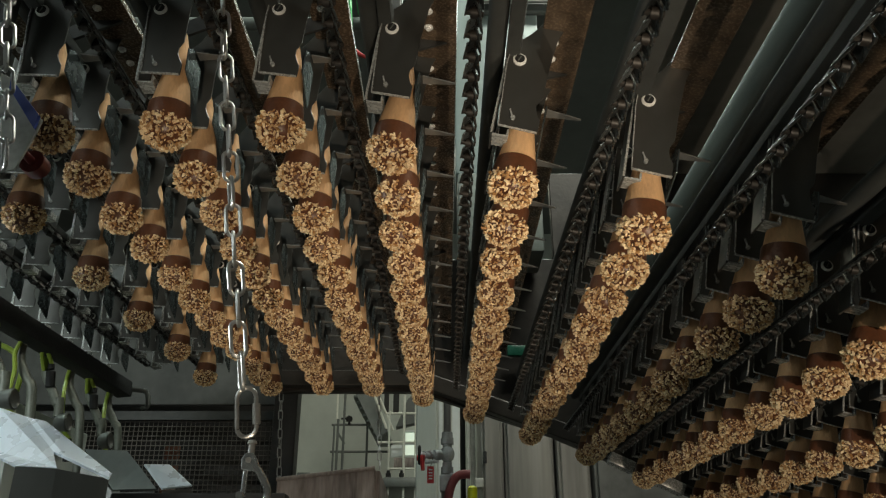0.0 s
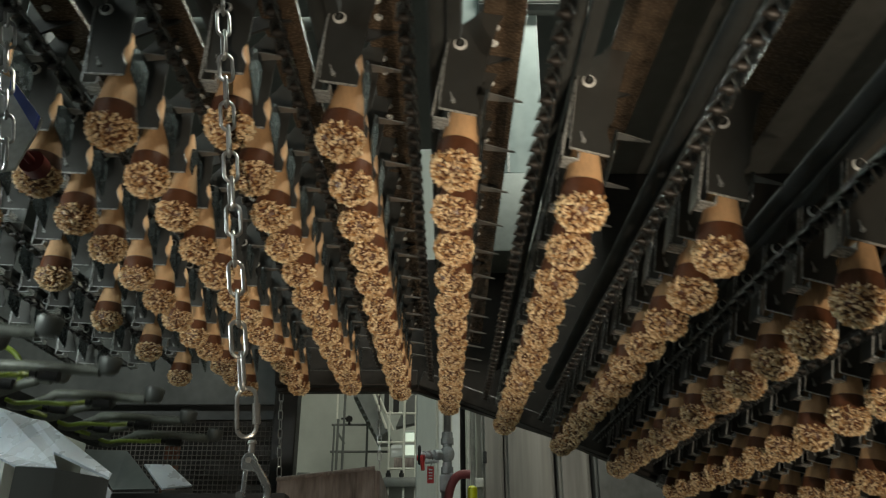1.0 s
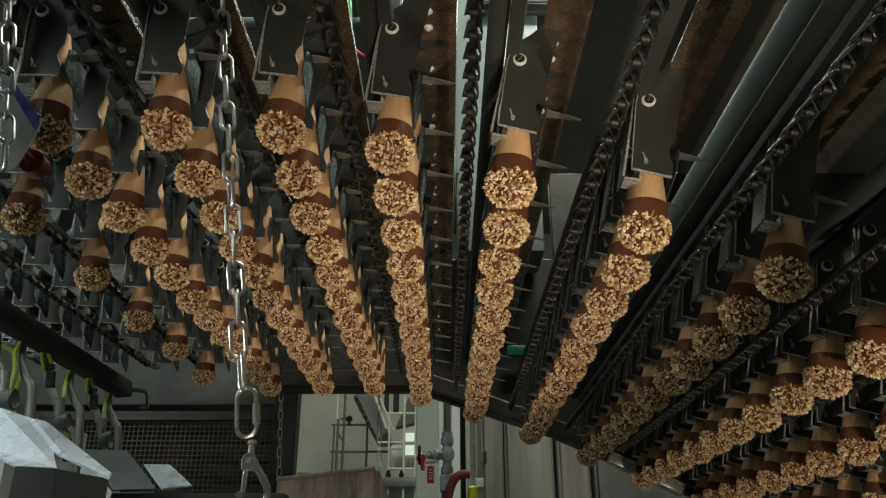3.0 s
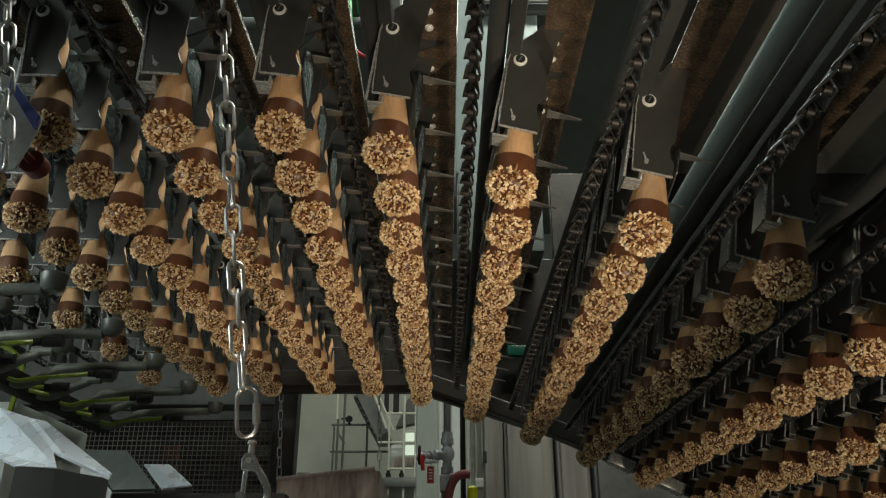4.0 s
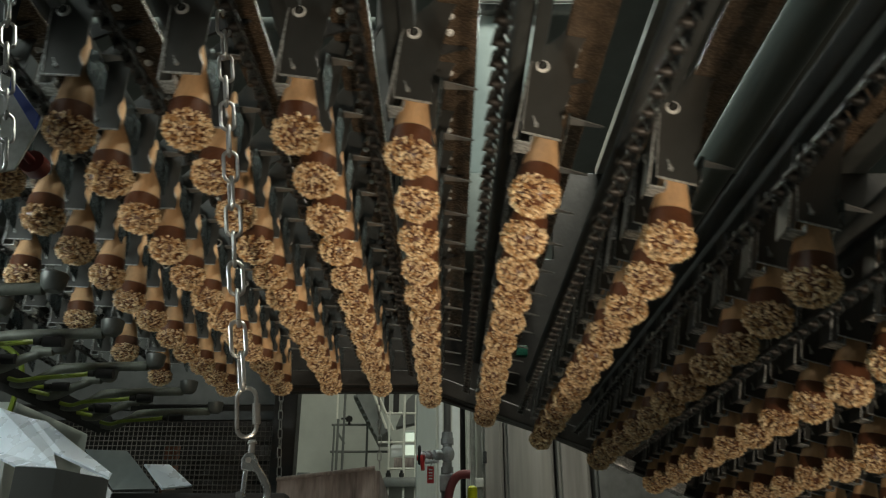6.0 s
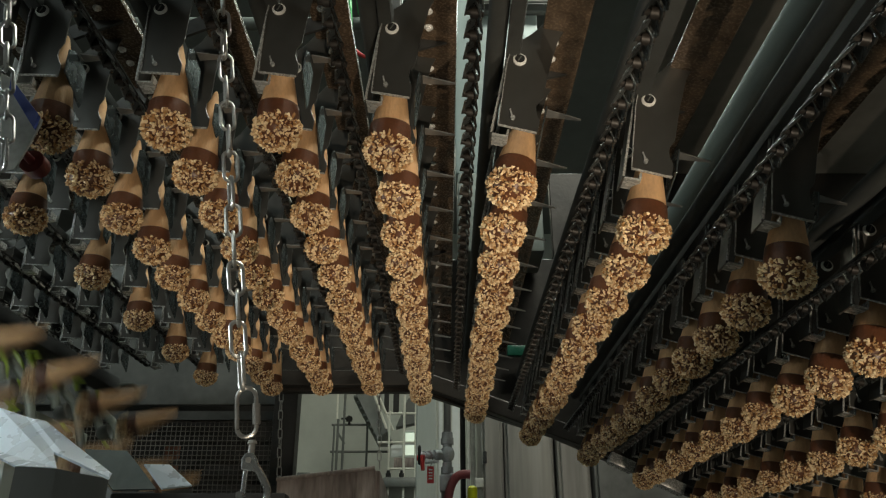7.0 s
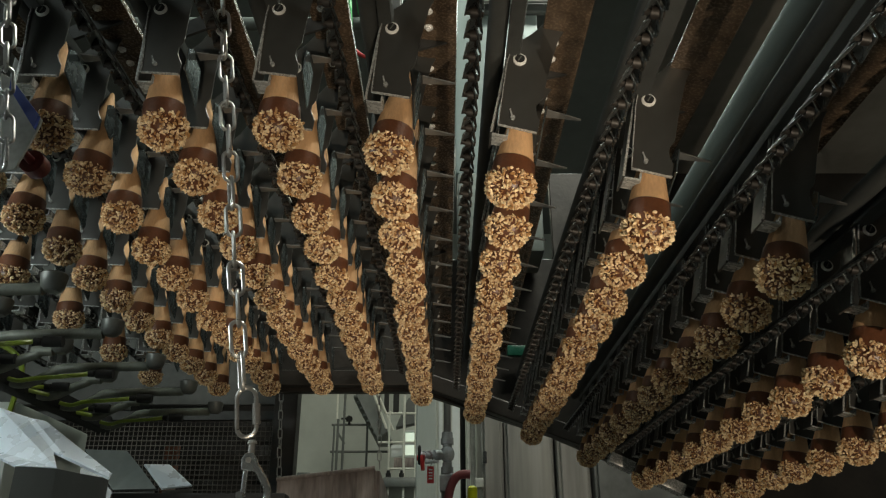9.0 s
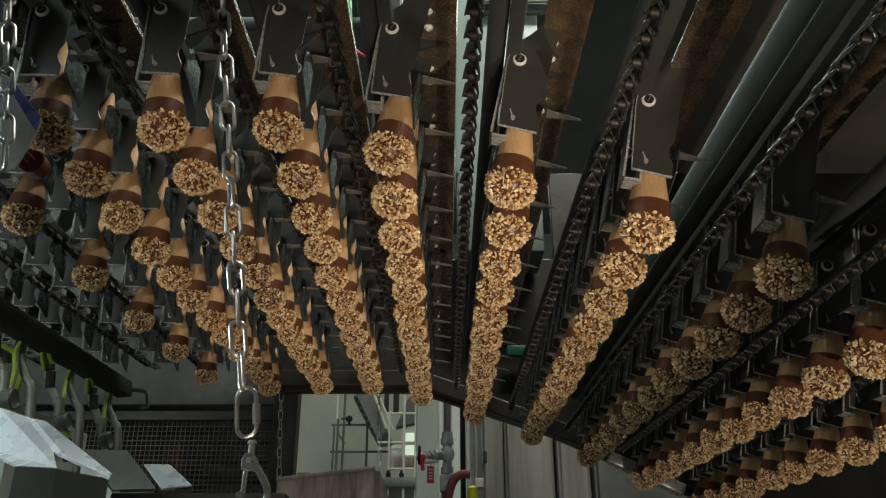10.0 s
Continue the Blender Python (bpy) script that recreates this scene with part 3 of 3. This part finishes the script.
solid("black_cable", sweep(B(), [(-0.150, 1.29, 2.480), (-0.145, 1.29, 2.50), (-0.138, 1.29, 2.53), (-0.12, 1.29, 2.56), (-0.09, 1.32, 2.60), (-0.11, 1.48, 2.66)], 0.005), M_BLACK, "bent black cable in the upper machine", "cable")

# ---------------------------------------------------------------- left: chutes, guard, plate


def folded(name, corners, faces, thick, parent, mat=None):
    """A folded sheet with thickness."""
    bm = B()
    v = [bm.verts.new(c) for c in corners]
    for f in faces:
        bm.faces.new([v[k] for k in f])
    bmesh.ops.recalc_face_normals(bm, faces=bm.faces)
    bmesh.ops.solidify(bm, geom=bm.faces[:], thickness=thick)
    return part(name, bm, mat or M_CHUTE, parent, "", False)


# sheen is in the slide's pale colour; front sheet darker, as if shaded
ch = thing("discharge_chute", "bright bent steel discharge chute with a slanted lip", "chute", "discharge chutes")
folded("slide_sheet", [(-0.591, 1.000, 1.730), (-0.554, 0.990, 1.716), (-0.441, 0.915, 1.650), (-0.417, 0.880, 1.627), (-0.457, 0.870, 1.628), (-0.537, 0.930, 1.659), (-0.517, 0.985, 1.704), (-0.504, 0.980, 1.700), (-0.422, 0.905, 1.643)], [(0, 1, 2, 3, 4, 5), (1, 6, 7, 8, 2)], 0.003, ch)
folded("lip_sheet", [(-0.504, 0.980, 1.700), (-0.492, 0.985, 1.699), (-0.365, 0.900, 1.624), (-0.365, 0.895, 1.619), (-0.422, 0.905, 1.643)], [(0, 1, 2, 3, 4)], 0.003, ch)
folded("front_sheet", [(-0.457, 0.872, 1.627), (-0.418, 0.882, 1.626), (-0.368, 0.902, 1.618), (-0.4675, 0.872, 0.0), (-0.4212, 0.882, 0.0), (-0.3640, 0.902, 0.0)], [(0, 1, 4, 3), (1, 2, 5, 4)], 0.003, ch, M_STEEL)
c2 = thing("discharge_chute", "grey bent steel discharge chute beside a wire guard", "chute", "discharge chutes")
folded("slide_sheet", [(-0.532, 1.200, 1.698), (-0.477, 1.220, 1.699), (-0.452, 1.210, 1.676), (-0.413, 1.185, 1.640), (-0.473, 1.180, 1.638)], [(0, 1, 2, 3, 4)], 0.003, c2, M_TUBE)
folded("front_sheet", [(-0.473, 1.182, 1.636), (-0.416, 1.187, 1.638), (-0.416, 1.187, 0.0), (-0.473, 1.182, 0.0), (-0.532, 1.202, 1.696), (-0.532, 1.202, 0.0)], [(0, 1, 2, 3), (4, 0, 3, 5)], 0.003, c2, M_STEEL)
c3 = thing("discharge_chute", "small bright steel chute lip", "chute", "discharge chutes")
folded("slide_sheet", [(-0.443, 1.205, 1.677), (-0.414, 1.230, 1.680), (-0.372, 1.215, 1.648), (-0.407, 1.190, 1.641)], [(0, 1, 2, 3)], 0.003, c3)
folded("front_sheet", [(-0.407, 1.192, 1.639), (-0.372, 1.217, 1.646), (-0.372, 1.217, 0.0), (-0.407, 1.192, 0.0)], [(0, 1, 2, 3)], 0.003, c3, M_STEEL)
solid("edge_strip", box(B(), -0.40, -0.19, 0.99, 1.02, 0.0, 1.614, 0.003), M_BLACK, "black rubber edge strip below the chutes", "edge strip")

hb = thing("machine_housing", "pale grey machine housing behind the gripper bar", "machine housing")
part("housing", box(B(), -1.10, -0.862, 1.60, 1.95, 0.0, 1.862, 0.006), M_WALL, hb)
part("cover", box(B(), -1.08, -0.875, 1.588, 1.598, 1.40, 1.845, 0.003), M_PALE, hb)
solid("air_line", sweep(B(), [(-1.0, 1.57, 1.985), (-0.92, 1.57, 1.975), (-0.875, 1.57, 1.955), (-0.856, 1.575, 1.925), (-0.858, 1.58, 1.89), (-0.87, 1.592, 1.84)], 0.0055), M_HOSE, "yellow-green air line looping into a pale housing", "hose")
gd = thing("wire_guard", "dark wire mesh machine guard", "machine guard", kind="structure")
part("guard_frame", box(box(box(box(B(), -1.49, -0.46, 2.29, 2.31, 1.965, 1.99), -1.49, -0.46, 2.29, 2.31, 1.66, 1.685), -1.51, -1.49, 2.29, 2.31, 1.66, 1.99), -0.478, -0.462, 2.29, 2.31, 1.685, 1.965), M_DARK, gd, "", False)
bm = B()
for k in range(75):
    x = -1.47 + k * 0.0135
    rod(bm, (x, 2.30, 1.68), (x, 2.30, 1.97), 0.0013, seg=4)
for k in range(21):
    z = 1.69 + k * 0.0135
    rod(bm, (-1.48, 2.297, z), (-0.47, 2.297, z), 0.0013, seg=4)
ob = part("wire_mesh", bm, M_WIRE, gd, "", False)
ob["kind"] = "stuff"
for k in range(3):
    part("cross_bar", box(B(), -0.92, -0.50, 2.33, 2.345, 1.79 + 0.055 * k, 1.805 + 0.055 * k, 0.002), M_FRAME, gd)
solid("rusty_column", box(B(), -0.835, -0.800, 2.42, 2.46, 0, 1.92, 0.003), M_RUST, "reddish-brown rusty column behind the wire guard", "column", smooth=False)
solid("guard_backing", box(B(), -2.4, -0.52, 2.62, 2.64, 0, 2.4), M_FRAME, "dark steel panel behind the wire guard", "panel", kind="structure", smooth=False)
solid("panel_grey", box(B(), -1.9, -0.485, 2.28, 2.30, 2.005, 2.5, 0.003), M_DULL, "dull stainless cover panel above the wire guard", "panel", kind="structure", smooth=False)

post = thing("machine_post", "dark perforated steel post beside the opening", "post", kind="structure")
part("post_body", box(B(), -0.468, -0.404, 2.18, 2.24, 0, 2.35, 0.003), M_FRAME, post, "", False)
for k in range(9):
    part("hole_plug", rod(B(), (-0.452, 2.1795, 1.74 + 0.035 * k), (-0.452, 2.1765, 1.74 + 0.035 * k), 0.007, seg=10), M_BLACK, post)

sg = thing("marked_plate", "white plate with a diagonal dark blue stripe", "sign")
part("plate", slab(B(), [(-0.454, 1.978), (-0.417, 1.959), (-0.379, 1.912), (-0.382, 1.898), (-0.394, 1.859), (-0.440, 1.850)], "y", 0.64, 0.003, 0.0006), M_PALE, sg, "", False)
part("stripe", slab(B(), [(-0.416, 1.957), (-0.381, 1.915), (-0.3825, 1.900), (-0.415, 1.945)], "y", 0.6355, 0.004), M_BLUE, sg, "", False)
part("knob", rod(rod(B(), (-0.395, 0.643, 1.882), (-0.395, 0.68, 1.882), 0.004, seg=10), (-0.395, 0.665, 1.882), (-0.395, 0.68, 1.882), 0.012, seg=14), M_DARKRED, sg, "dark red knob")
part("bracket", box(B(), -0.452, -0.442, 0.6431, 0.66, 1.86, 3.0), M_DARK, sg)

# ---------------------------------------------------------------- stair hall, post, valve, cabinets
solid("jamb_post", box(B(), -0.113, -0.032, 3.2, 3.28, 0, 3.4, 0.006), M_JAMB, "grey-green painted post beside the stair hall opening", "post", kind="structure", smooth=False)
rail = thing("scaffold_rail", "dark grey tubular guard rail on a platform", "guard rail")
part("upright", rod(B(), (-0.878, 6.4, 0.0), (-0.878, 6.4, 2.759), 0.008, seg=8), M_RAIL, rail)
part("upright", rod(B(), (-0.849, 6.4, 0.0), (-0.849, 6.4, 2.804), 0.010, seg=8), M_RAIL, rail)
part("upright", rod(B(), (-0.802, 6.4, 0.0), (-0.802, 6.4, 3.042), 0.010, seg=8), M_GREY, rail)
part("upright", rod(B(), (-0.614, 6.4, 0.0), (-0.614, 6.4, 2.759), 0.009, seg=8), M_RAIL, rail)
part("upright", rod(B(), (-0.860, 6.400, 2.804), (-0.866, 6.400, 3.089), 0.009, seg=8), M_LIGHTRAIL, rail, "pale pole end")
part("rail_bar", rod(B(), (-0.903, 6.420, 2.763), (-0.618, 6.420, 2.763), 0.0095, seg=8), M_RAIL, rail)
part("rail_bar", rod(B(), (-0.905, 6.420, 2.551), (-0.449, 6.420, 2.551), 0.0095, seg=8), M_RAIL, rail)
part("brace", rod(B(), (-0.856, 6.430, 2.706), (-0.793, 6.430, 2.613), 0.009, seg=6), M_RAIL, rail)
part("lamp_head", rod(rod(rod(B(), (-0.760, 6.400, 2.759), (-0.764, 6.400, 2.831), 0.010, seg=8), (-0.826, 6.400, 2.808), (-0.736, 6.400, 2.808), 0.008, seg=8), (-0.762, 6.400, 2.786), (-0.763, 6.400, 2.822), 0.024, seg=10), M_BLACK, rail)
solid("low_box", box(B(), -1.115, -1.013, 6.2, 6.5, 0, 2.362, 0.006), M_RAIL, "dark low machine box at the stair hall wall", "machine box")
st = thing("steel_stair", "grey steel stair flight with pale handrails", "stair")
part("stringer", slab(B(), [(-0.679, 2.922), (-0.535, 2.922), (-0.417, 2.611), (-0.489, 2.553)], "y", 5.9, 0.05, 0.003), M_RAIL, st, "", False)
part("tread", box(B(), -0.685, -0.562, 5.96, 6.5, 2.874, 2.894, 0.002), M_RAIL, st)
part("tread", box(B(), -0.659, -0.537, 5.96, 6.5, 2.828, 2.848, 0.002), M_RAIL, st)
part("tread", box(B(), -0.633, -0.511, 5.96, 6.5, 2.782, 2.802, 0.002), M_RAIL, st)
part("tread", box(B(), -0.608, -0.486, 5.96, 6.5, 2.736, 2.756, 0.002), M_RAIL, st)
part("tread", box(B(), -0.583, -0.461, 5.96, 6.5, 2.691, 2.711, 0.002), M_RAIL, st)
part("tread", box(B(), -0.557, -0.435, 5.96, 6.5, 2.646, 2.666, 0.002), M_RAIL, st)
part("tread", box(B(), -0.532, -0.410, 5.96, 6.5, 2.601, 2.621, 0.002), M_RAIL, st)
part("handrail", rod(B(), (-0.526, 5.800, 2.885), (-0.418, 5.800, 2.612), 0.009, seg=8), M_LIGHTRAIL, st, "pale handrail")
part("handrail", rod(B(), (-0.497, 5.800, 2.885), (-0.369, 5.800, 2.600), 0.009, seg=8), M_LIGHTRAIL, st, "pale handrail")
sc = thing("pale_scaffold", "pale painted tubular scaffold beside the stair", "scaffold")
part("upright", rod(B(), (-0.377, 5.5, 0.0), (-0.377, 5.5, 2.675), 0.0072, seg=8), M_LIGHTRAIL, sc)
part("upright", rod(B(), (-0.275, 5.5, 0.0), (-0.275, 5.5, 2.785), 0.0088, seg=8), M_LIGHTRAIL, sc)
part("upright", rod(B(), (-0.199, 5.5, 0.0), (-0.199, 5.5, 2.785), 0.0055, seg=8), M_LIGHTRAIL, sc)
part("ledger", rod(B(), (-0.401, 5.520, 2.663), (-0.174, 5.520, 2.663), 0.0075, seg=8), M_LIGHTRAIL, sc)
part("ledger", rod(B(), (-0.457, 5.520, 2.465), (-0.172, 5.520, 2.465), 0.0075, seg=8), M_LIGHTRAIL, sc)
part("ledger", rod(B(), (-0.375, 5.520, 2.290), (-0.170, 5.520, 2.290), 0.0075, seg=8), M_LIGHTRAIL, sc)
part("caster", rod(rod(B(), (-0.376, 5.500, 2.232), (-0.377, 5.500, 2.257), 0.018, seg=10), (-0.377, 5.500, 2.257), (-0.377, 5.500, 2.276), 0.011, seg=8), M_BLACK, sc, "black caster foot")
part("caster", rod(rod(B(), (-0.285, 5.500, 2.232), (-0.286, 5.500, 2.257), 0.018, seg=10), (-0.286, 5.500, 2.257), (-0.286, 5.500, 2.276), 0.011, seg=8), M_BLACK, sc, "black caster foot")
part("platform", box(B(), -0.406, -0.167, 5.45, 6.2, 2.164, 2.225, 0.004), M_RAIL, sc, "dark platform deck")
part("side_panel", box(B(), -0.368, -0.275, 5.60, 5.615, 2.381, 2.461, 0.002), M_WHITE, sc, "white infill panel")
part("toe_board", box(B(), -0.347, -0.173, 5.60, 5.615, 2.312, 2.377, 0.002), M_WOODY, sc, "brown toe board")
for x, w in ((-0.438, 0.018), (-0.365, 0.022)):
    solid("hanging_strap", box(B(), x - w, x + w, 6.0, 6.02, 2.769, 4.8, 0.003), M_BLACK, "dark strap hanging above the pale scaffold", "strap", "straps", smooth=False)
solid("upper_landing", slab(B(), [(-0.384, 2.717), (-0.207, 2.756), (-0.210, 3.018), (-0.290, 2.945)], "y", 6.3, 0.1, 0.004), M_GREY, "dark grey underside of an upper stair landing", "landing", smooth=False)
win = thing("window_1", "bright daylit window of the stair hall", "window", kind="structure")
part("pane", box(B(), -0.348, -0.208, 7.175, 7.195, 2.632, 2.850), M_DAYLIT, win, "daylit pane", False)
part("window_bar", box(B(), -0.368, -0.208, 7.160, 7.1745, 2.623, 2.642, 0.002), M_WHITE, win, "", False)
part("window_bar", box(B(), -0.368, -0.208, 7.160, 7.1745, 2.840, 2.860, 0.002), M_WHITE, win, "", False)
part("window_bar", box(B(), -0.368, -0.208, 7.160, 7.1745, 2.731, 2.751, 0.002), M_WHITE, win, "", False)

drum = thing("cocoa_hopper", "cocoa-dusted brown metal hopper rim", "hopper")
part("hopper_front", slab(B(), [(-0.403, 1.758), (-0.352, 1.765), (-0.255, 1.775), (-0.168, 1.785), (-0.155, 1.45), (-0.403, 1.45)], "y", 1.98, 0.02, 0.003), M_WOODY, drum, "", False)
part("hopper_side", slab(B(), [(1.99, 1.781), (2.4, 1.755), (2.4, 1.45), (1.99, 1.45)], "x", -0.168, 0.012, 0.002), M_WOODY, drum, "", False)
part("rim", rod(B(), (-0.403, 1.976, 1.758), (-0.168, 1.976, 1.785), 0.005, seg=8), M_WOODY, drum, "worn rolled rim")

pv = thing("valve_pipe", "chrome pipe with a valve, red handle and red tag", "valve")
VX, VZ = 0.0090, 1.9177
part("pipe", rod(B(), (VX, 2.6, VZ + 0.055), (VX, 2.6, 2.30), 0.0115, seg=16), M_STEEL, pv, "grey riser pipe")
for z0, z1, r in ((0.050, 0.068, 0.0175), (0.030, 0.050, 0.0205), (0.022, 0.032, 0.0150), (-0.040, -0.026, 0.0150), (-0.062, -0.040, 0.0195)):
    part("collar", rod(B(), (VX, 2.6, VZ + z0), (VX, 2.6, VZ + z1), r, seg=8 if r > 0.019 else 16), M_CHROME, pv, "", False)
ball = B()
bmesh.ops.create_uvsphere(ball, u_segments=20, v_segments=12, radius=0.0235)
bmesh.ops.transform(ball, matrix=Matrix.Translation((VX, 2.6, VZ)) @ Matrix.Diagonal((1, 1, 1.15, 1)), verts=ball.verts)
part("valve_body", ball, M_CHROME, pv, "chrome valve ball")
part("lower_pipe", rod(B(), (VX - 0.003, 2.6, 0.0), (VX - 0.003, 2.6, VZ - 0.062), 0.0165, seg=14), M_STEEL, pv)
part("gauge_block", box(B(), VX - 0.024, VX + 0.018, 2.57, 2.628, VZ - 0.118, VZ - 0.066, 0.006), M_CHROME, pv, "chrome fitting block")
for x0, x1, r in ((-0.022, -0.085, 0.0085), (-0.022, -0.040, 0.0165), (-0.050, -0.058, 0.0135), (-0.068, -0.074, 0.0120)):
    part("valve_stem", rod(B(), (VX + x0, 2.59, VZ - 0.003), (VX + x1, 2.58, VZ - 0.006), r, seg=12), M_CHROME, pv)
part("drain_cock", rod(rod(B(), (VX - 0.028, 2.585, VZ - 0.024), (VX - 0.070, 2.58, VZ - 0.028), 0.0060, seg=8), (VX - 0.032, 2.585, VZ - 0.005), (VX - 0.032, 2.585, VZ - 0.030), 0.0055, seg=8), M_CHROME, pv)
part("hand_wheel", sweep(B(), [(VX - 0.088, 2.58 + 0.020 * math.cos(a), VZ - 0.006 + 0.026 * math.sin(a)) for a in (math.pi * 2 * k / 10 for k in range(11))], 0.0048), M_BLACK, pv, "black hand wheel")
part("valve_handle", rod(rod(B(), (VX - 0.080, 2.565, VZ - 0.012), (VX - 0.076, 2.56, VZ - 0.056), 0.0085, 0.0060, seg=10), (VX - 0.096, 2.57, VZ - 0.016), (VX - 0.070, 2.57, VZ - 0.016), 0.0090, seg=10), M_RED, pv, "red lever handle")
part("tag", box(B(), -0.0542, -0.0329, 2.575, 2.578, 1.8244, 1.8761), M_RED, pv, "red paper tag")
part("tag_string", rod(B(), (-0.0435, 2.577, 1.8761), (VX - 0.045, 2.583, VZ - 0.012), 0.0012, seg=5), M_BLACK, pv)
bm = B()
for k in range(4):
    box(bm, -0.0492, -0.0379, 2.5735, 2.5749, 1.8364 + 0.009 * k, 1.8404 + 0.009 * k)
part("tag_print", bm, M_WHITE, pv, "", False)
solid("red_hose", sweep(B(), [(0.004, 2.550, 1.698), (0.011, 2.550, 1.772), (0.020, 2.550, 1.810), (0.034, 2.550, 1.837), (0.055, 2.550, 1.848), (0.080, 2.550, 1.848)], 0.0135, 12), M_HOSERED, "dull red rubber hose bending to a pipe", "hose")
solid("yellow_cap", rod(rod(B(), (0.087, 2.600, 1.744), (0.088, 2.600, 1.813), 0.0155, seg=16), (0.088, 2.600, 1.813), (0.088, 2.600, 1.820), 0.0155, 0.008, seg=16), M_YELLOW, "bright yellow plastic cap on a fitting", "cap")
solid("junction_box", box(B(), 0.116, 0.148, 3.12, 3.18, 1.878, 1.913, 0.004), M_PALE, "small pale grey junction box", "junction box")
solid("cable_trunking", box(B(), -0.024, -0.008, 3.25, 3.29, 0, 2.5, 0.003), M_WHITE, "white narrow pipe casing", "trunking", "trunkings", smooth=False)
solid("cable_trunking", box(B(), 0.031, 0.063, 3.30, 3.34, 0, 2.5, 0.003), M_WHITE, "white cable trunking behind a valve", "trunking", "trunkings", smooth=False)
solid("cable_trunking", box(B(), 0.066, 0.087, 3.34, 3.38, 0, 2.5, 0.003), M_BLACK, "black upright strip in the gap between pale trunkings", "trunking", "trunkings", smooth=False)
solid("cable_trunking", box(B(), 0.090, 0.102, 3.28, 3.32, 0, 2.5, 0.003), M_PALE, "pale narrow door frame strip", "trunking", "trunkings", smooth=False)
solid("cable_trunking", box(B(), 0.107, 0.126, 3.30, 3.34, 0, 2.5, 0.003), M_PALE, "pale narrow door frame strip", "trunking", "trunkings", smooth=False)


def cabinet(x0, x1, y, top, label, latch=False, mat=M_CAB):
    c = thing("steel_cabinet", label, "cabinet", "steel cabinets")
    part("body", box(B(), x0, x1, y, y + 0.5, 0.05, top, 0.005), mat, c, "", False)
    part("door", box(B(), x0 + 0.012, x1 - 0.012, y - 0.018, y - 0.001, 0.1, top - 0.02, 0.004), mat, c, "", False)
    if latch:
        part("handle", box(B(), x0 + 0.006, x0 + 0.020, y - 0.034, y - 0.0185, 1.975, 2.02, 0.003), M_BLACK, c)
    part("plinth", box(B(), x0, x1, y + 0.02, y + 0.5, 0, 0.049), M_DARK, c, "", False)
    return c


cabinet(0.145, 0.232, 3.2, 2.3, "narrow brushed stainless cabinet with a black latch", True)
cabinet(0.236, 0.43, 3.2, 2.3, "tall brushed stainless cabinet")
cabinet(0.436, 0.56, 3.15, 2.3, "narrow brushed stainless cabinet with a dark seam")
cabinet(0.565, 1.25, 3.1, 2.3, "wide dull stainless cabinet under the conveyor", False, M_DULL)

# ceiling light fittings, added above the view
for x, y in ((-3.0, 0.9), (0.5, 3.2), (1.9, 0.6)):
    c = thing("ceiling_light", "long fluorescent ceiling fitting, switched on", "ceiling light", "ceiling lights")
    part("housing", box(B(), x - 0.8, x + 0.8, y - 0.14, y + 0.14, 4.42, 4.5, 0.004), M_WHITE, c)
    part("hanger", rod(B(), (x, y, 4.5), (x, y, 4.8), 0.01, seg=8), M_STEEL, c)
    for s in (-0.07, 0.07):
        part("tube", rod(B(), (x - 0.75, y + s, 4.40), (x + 0.75, y + s, 4.40), 0.014, seg=10), M_TUBELIGHT, c)

# ---------------------------------------------------------------- carriers, cones and their run
FIRST_CARRIER, LAST_CARRIER = -2, 13
PICKER = make_picker()
CARRIERS = {}
proto = make_carrier()
for i in range(FIRST_CARRIER, LAST_CARRIER + 1):
    CARRIERS[i] = proto if i == FIRST_CARRIER else copy_thing(proto, station(i))
proto.matrix_world = station(FIRST_CARRIER)
CONES = []
for i in range(FIRST_CARRIER, LAST_CARRIER + 1):
    for n in range(COUNT):
        if i < 0 or (i == 0 and n % 2):
            continue
        seat = pose(CONE_RNG.uniform(-0.0025, 0.0025), n * U + CONE_RNG.uniform(-0.002, 0.002), CONE_RNG.uniform(-0.002, 0.002),
                    CONE_RNG.uniform(-3.5, 3.5), CONE_RNG.uniform(-3, 6), CONE_RNG.uniform(0, 360))
        cone = make_cone()
        cone.matrix_world = station(i) @ seat
        CONES.append((cone, i, n, seat))


def cone_rows(i, n, seat):
    """A cone rides its carrier, until the picker draws it out at station 0 or, for every other one, at the next."""
    picked = (i - 1) if n % 2 else i          # how many advances before that
    rows = [(t, m @ seat) for t, m in advance_rows(i)]
    if picked > 3:
        return rows
    cycle = picked
    t0 = FIRST + cycle * CYCLE + PICK_T
    home = station(i - cycle - 1) @ seat
    rest = PICK_UP.inverted() @ home
    rows = [r for r in rows if r[0] < t0 - 0.01]
    tail = [(t0 + dt, pick_pose(dx, dz, turn) @ rest) for dt, dx, dz, turn in PICK_DROP[:-1]]
    last = tail[-1][1]
    tail.append((t0 + 0.46, Matrix.Translation((-0.02, 0, -0.24)) @ last))
    tail.append((t0 + 0.85, pose(-0.85 - 0.2 * cycle, last.translation.y, 0.0265, 0, 85, 0)))
    rows += [r for r in tail if r[0] < 10.0]
    rows.append((10.0, tail[-1][1] if t0 + 0.85 < 10 else rows[-1][1]))
    return rows


def motions():
    for i, car in CARRIERS.items():
        walk(car, advance_rows(i))
    for cone, i, n, seat in CONES:
        walk(cone, cone_rows(i, n, seat))
    walk(PICKER, picker_rows())


motions()
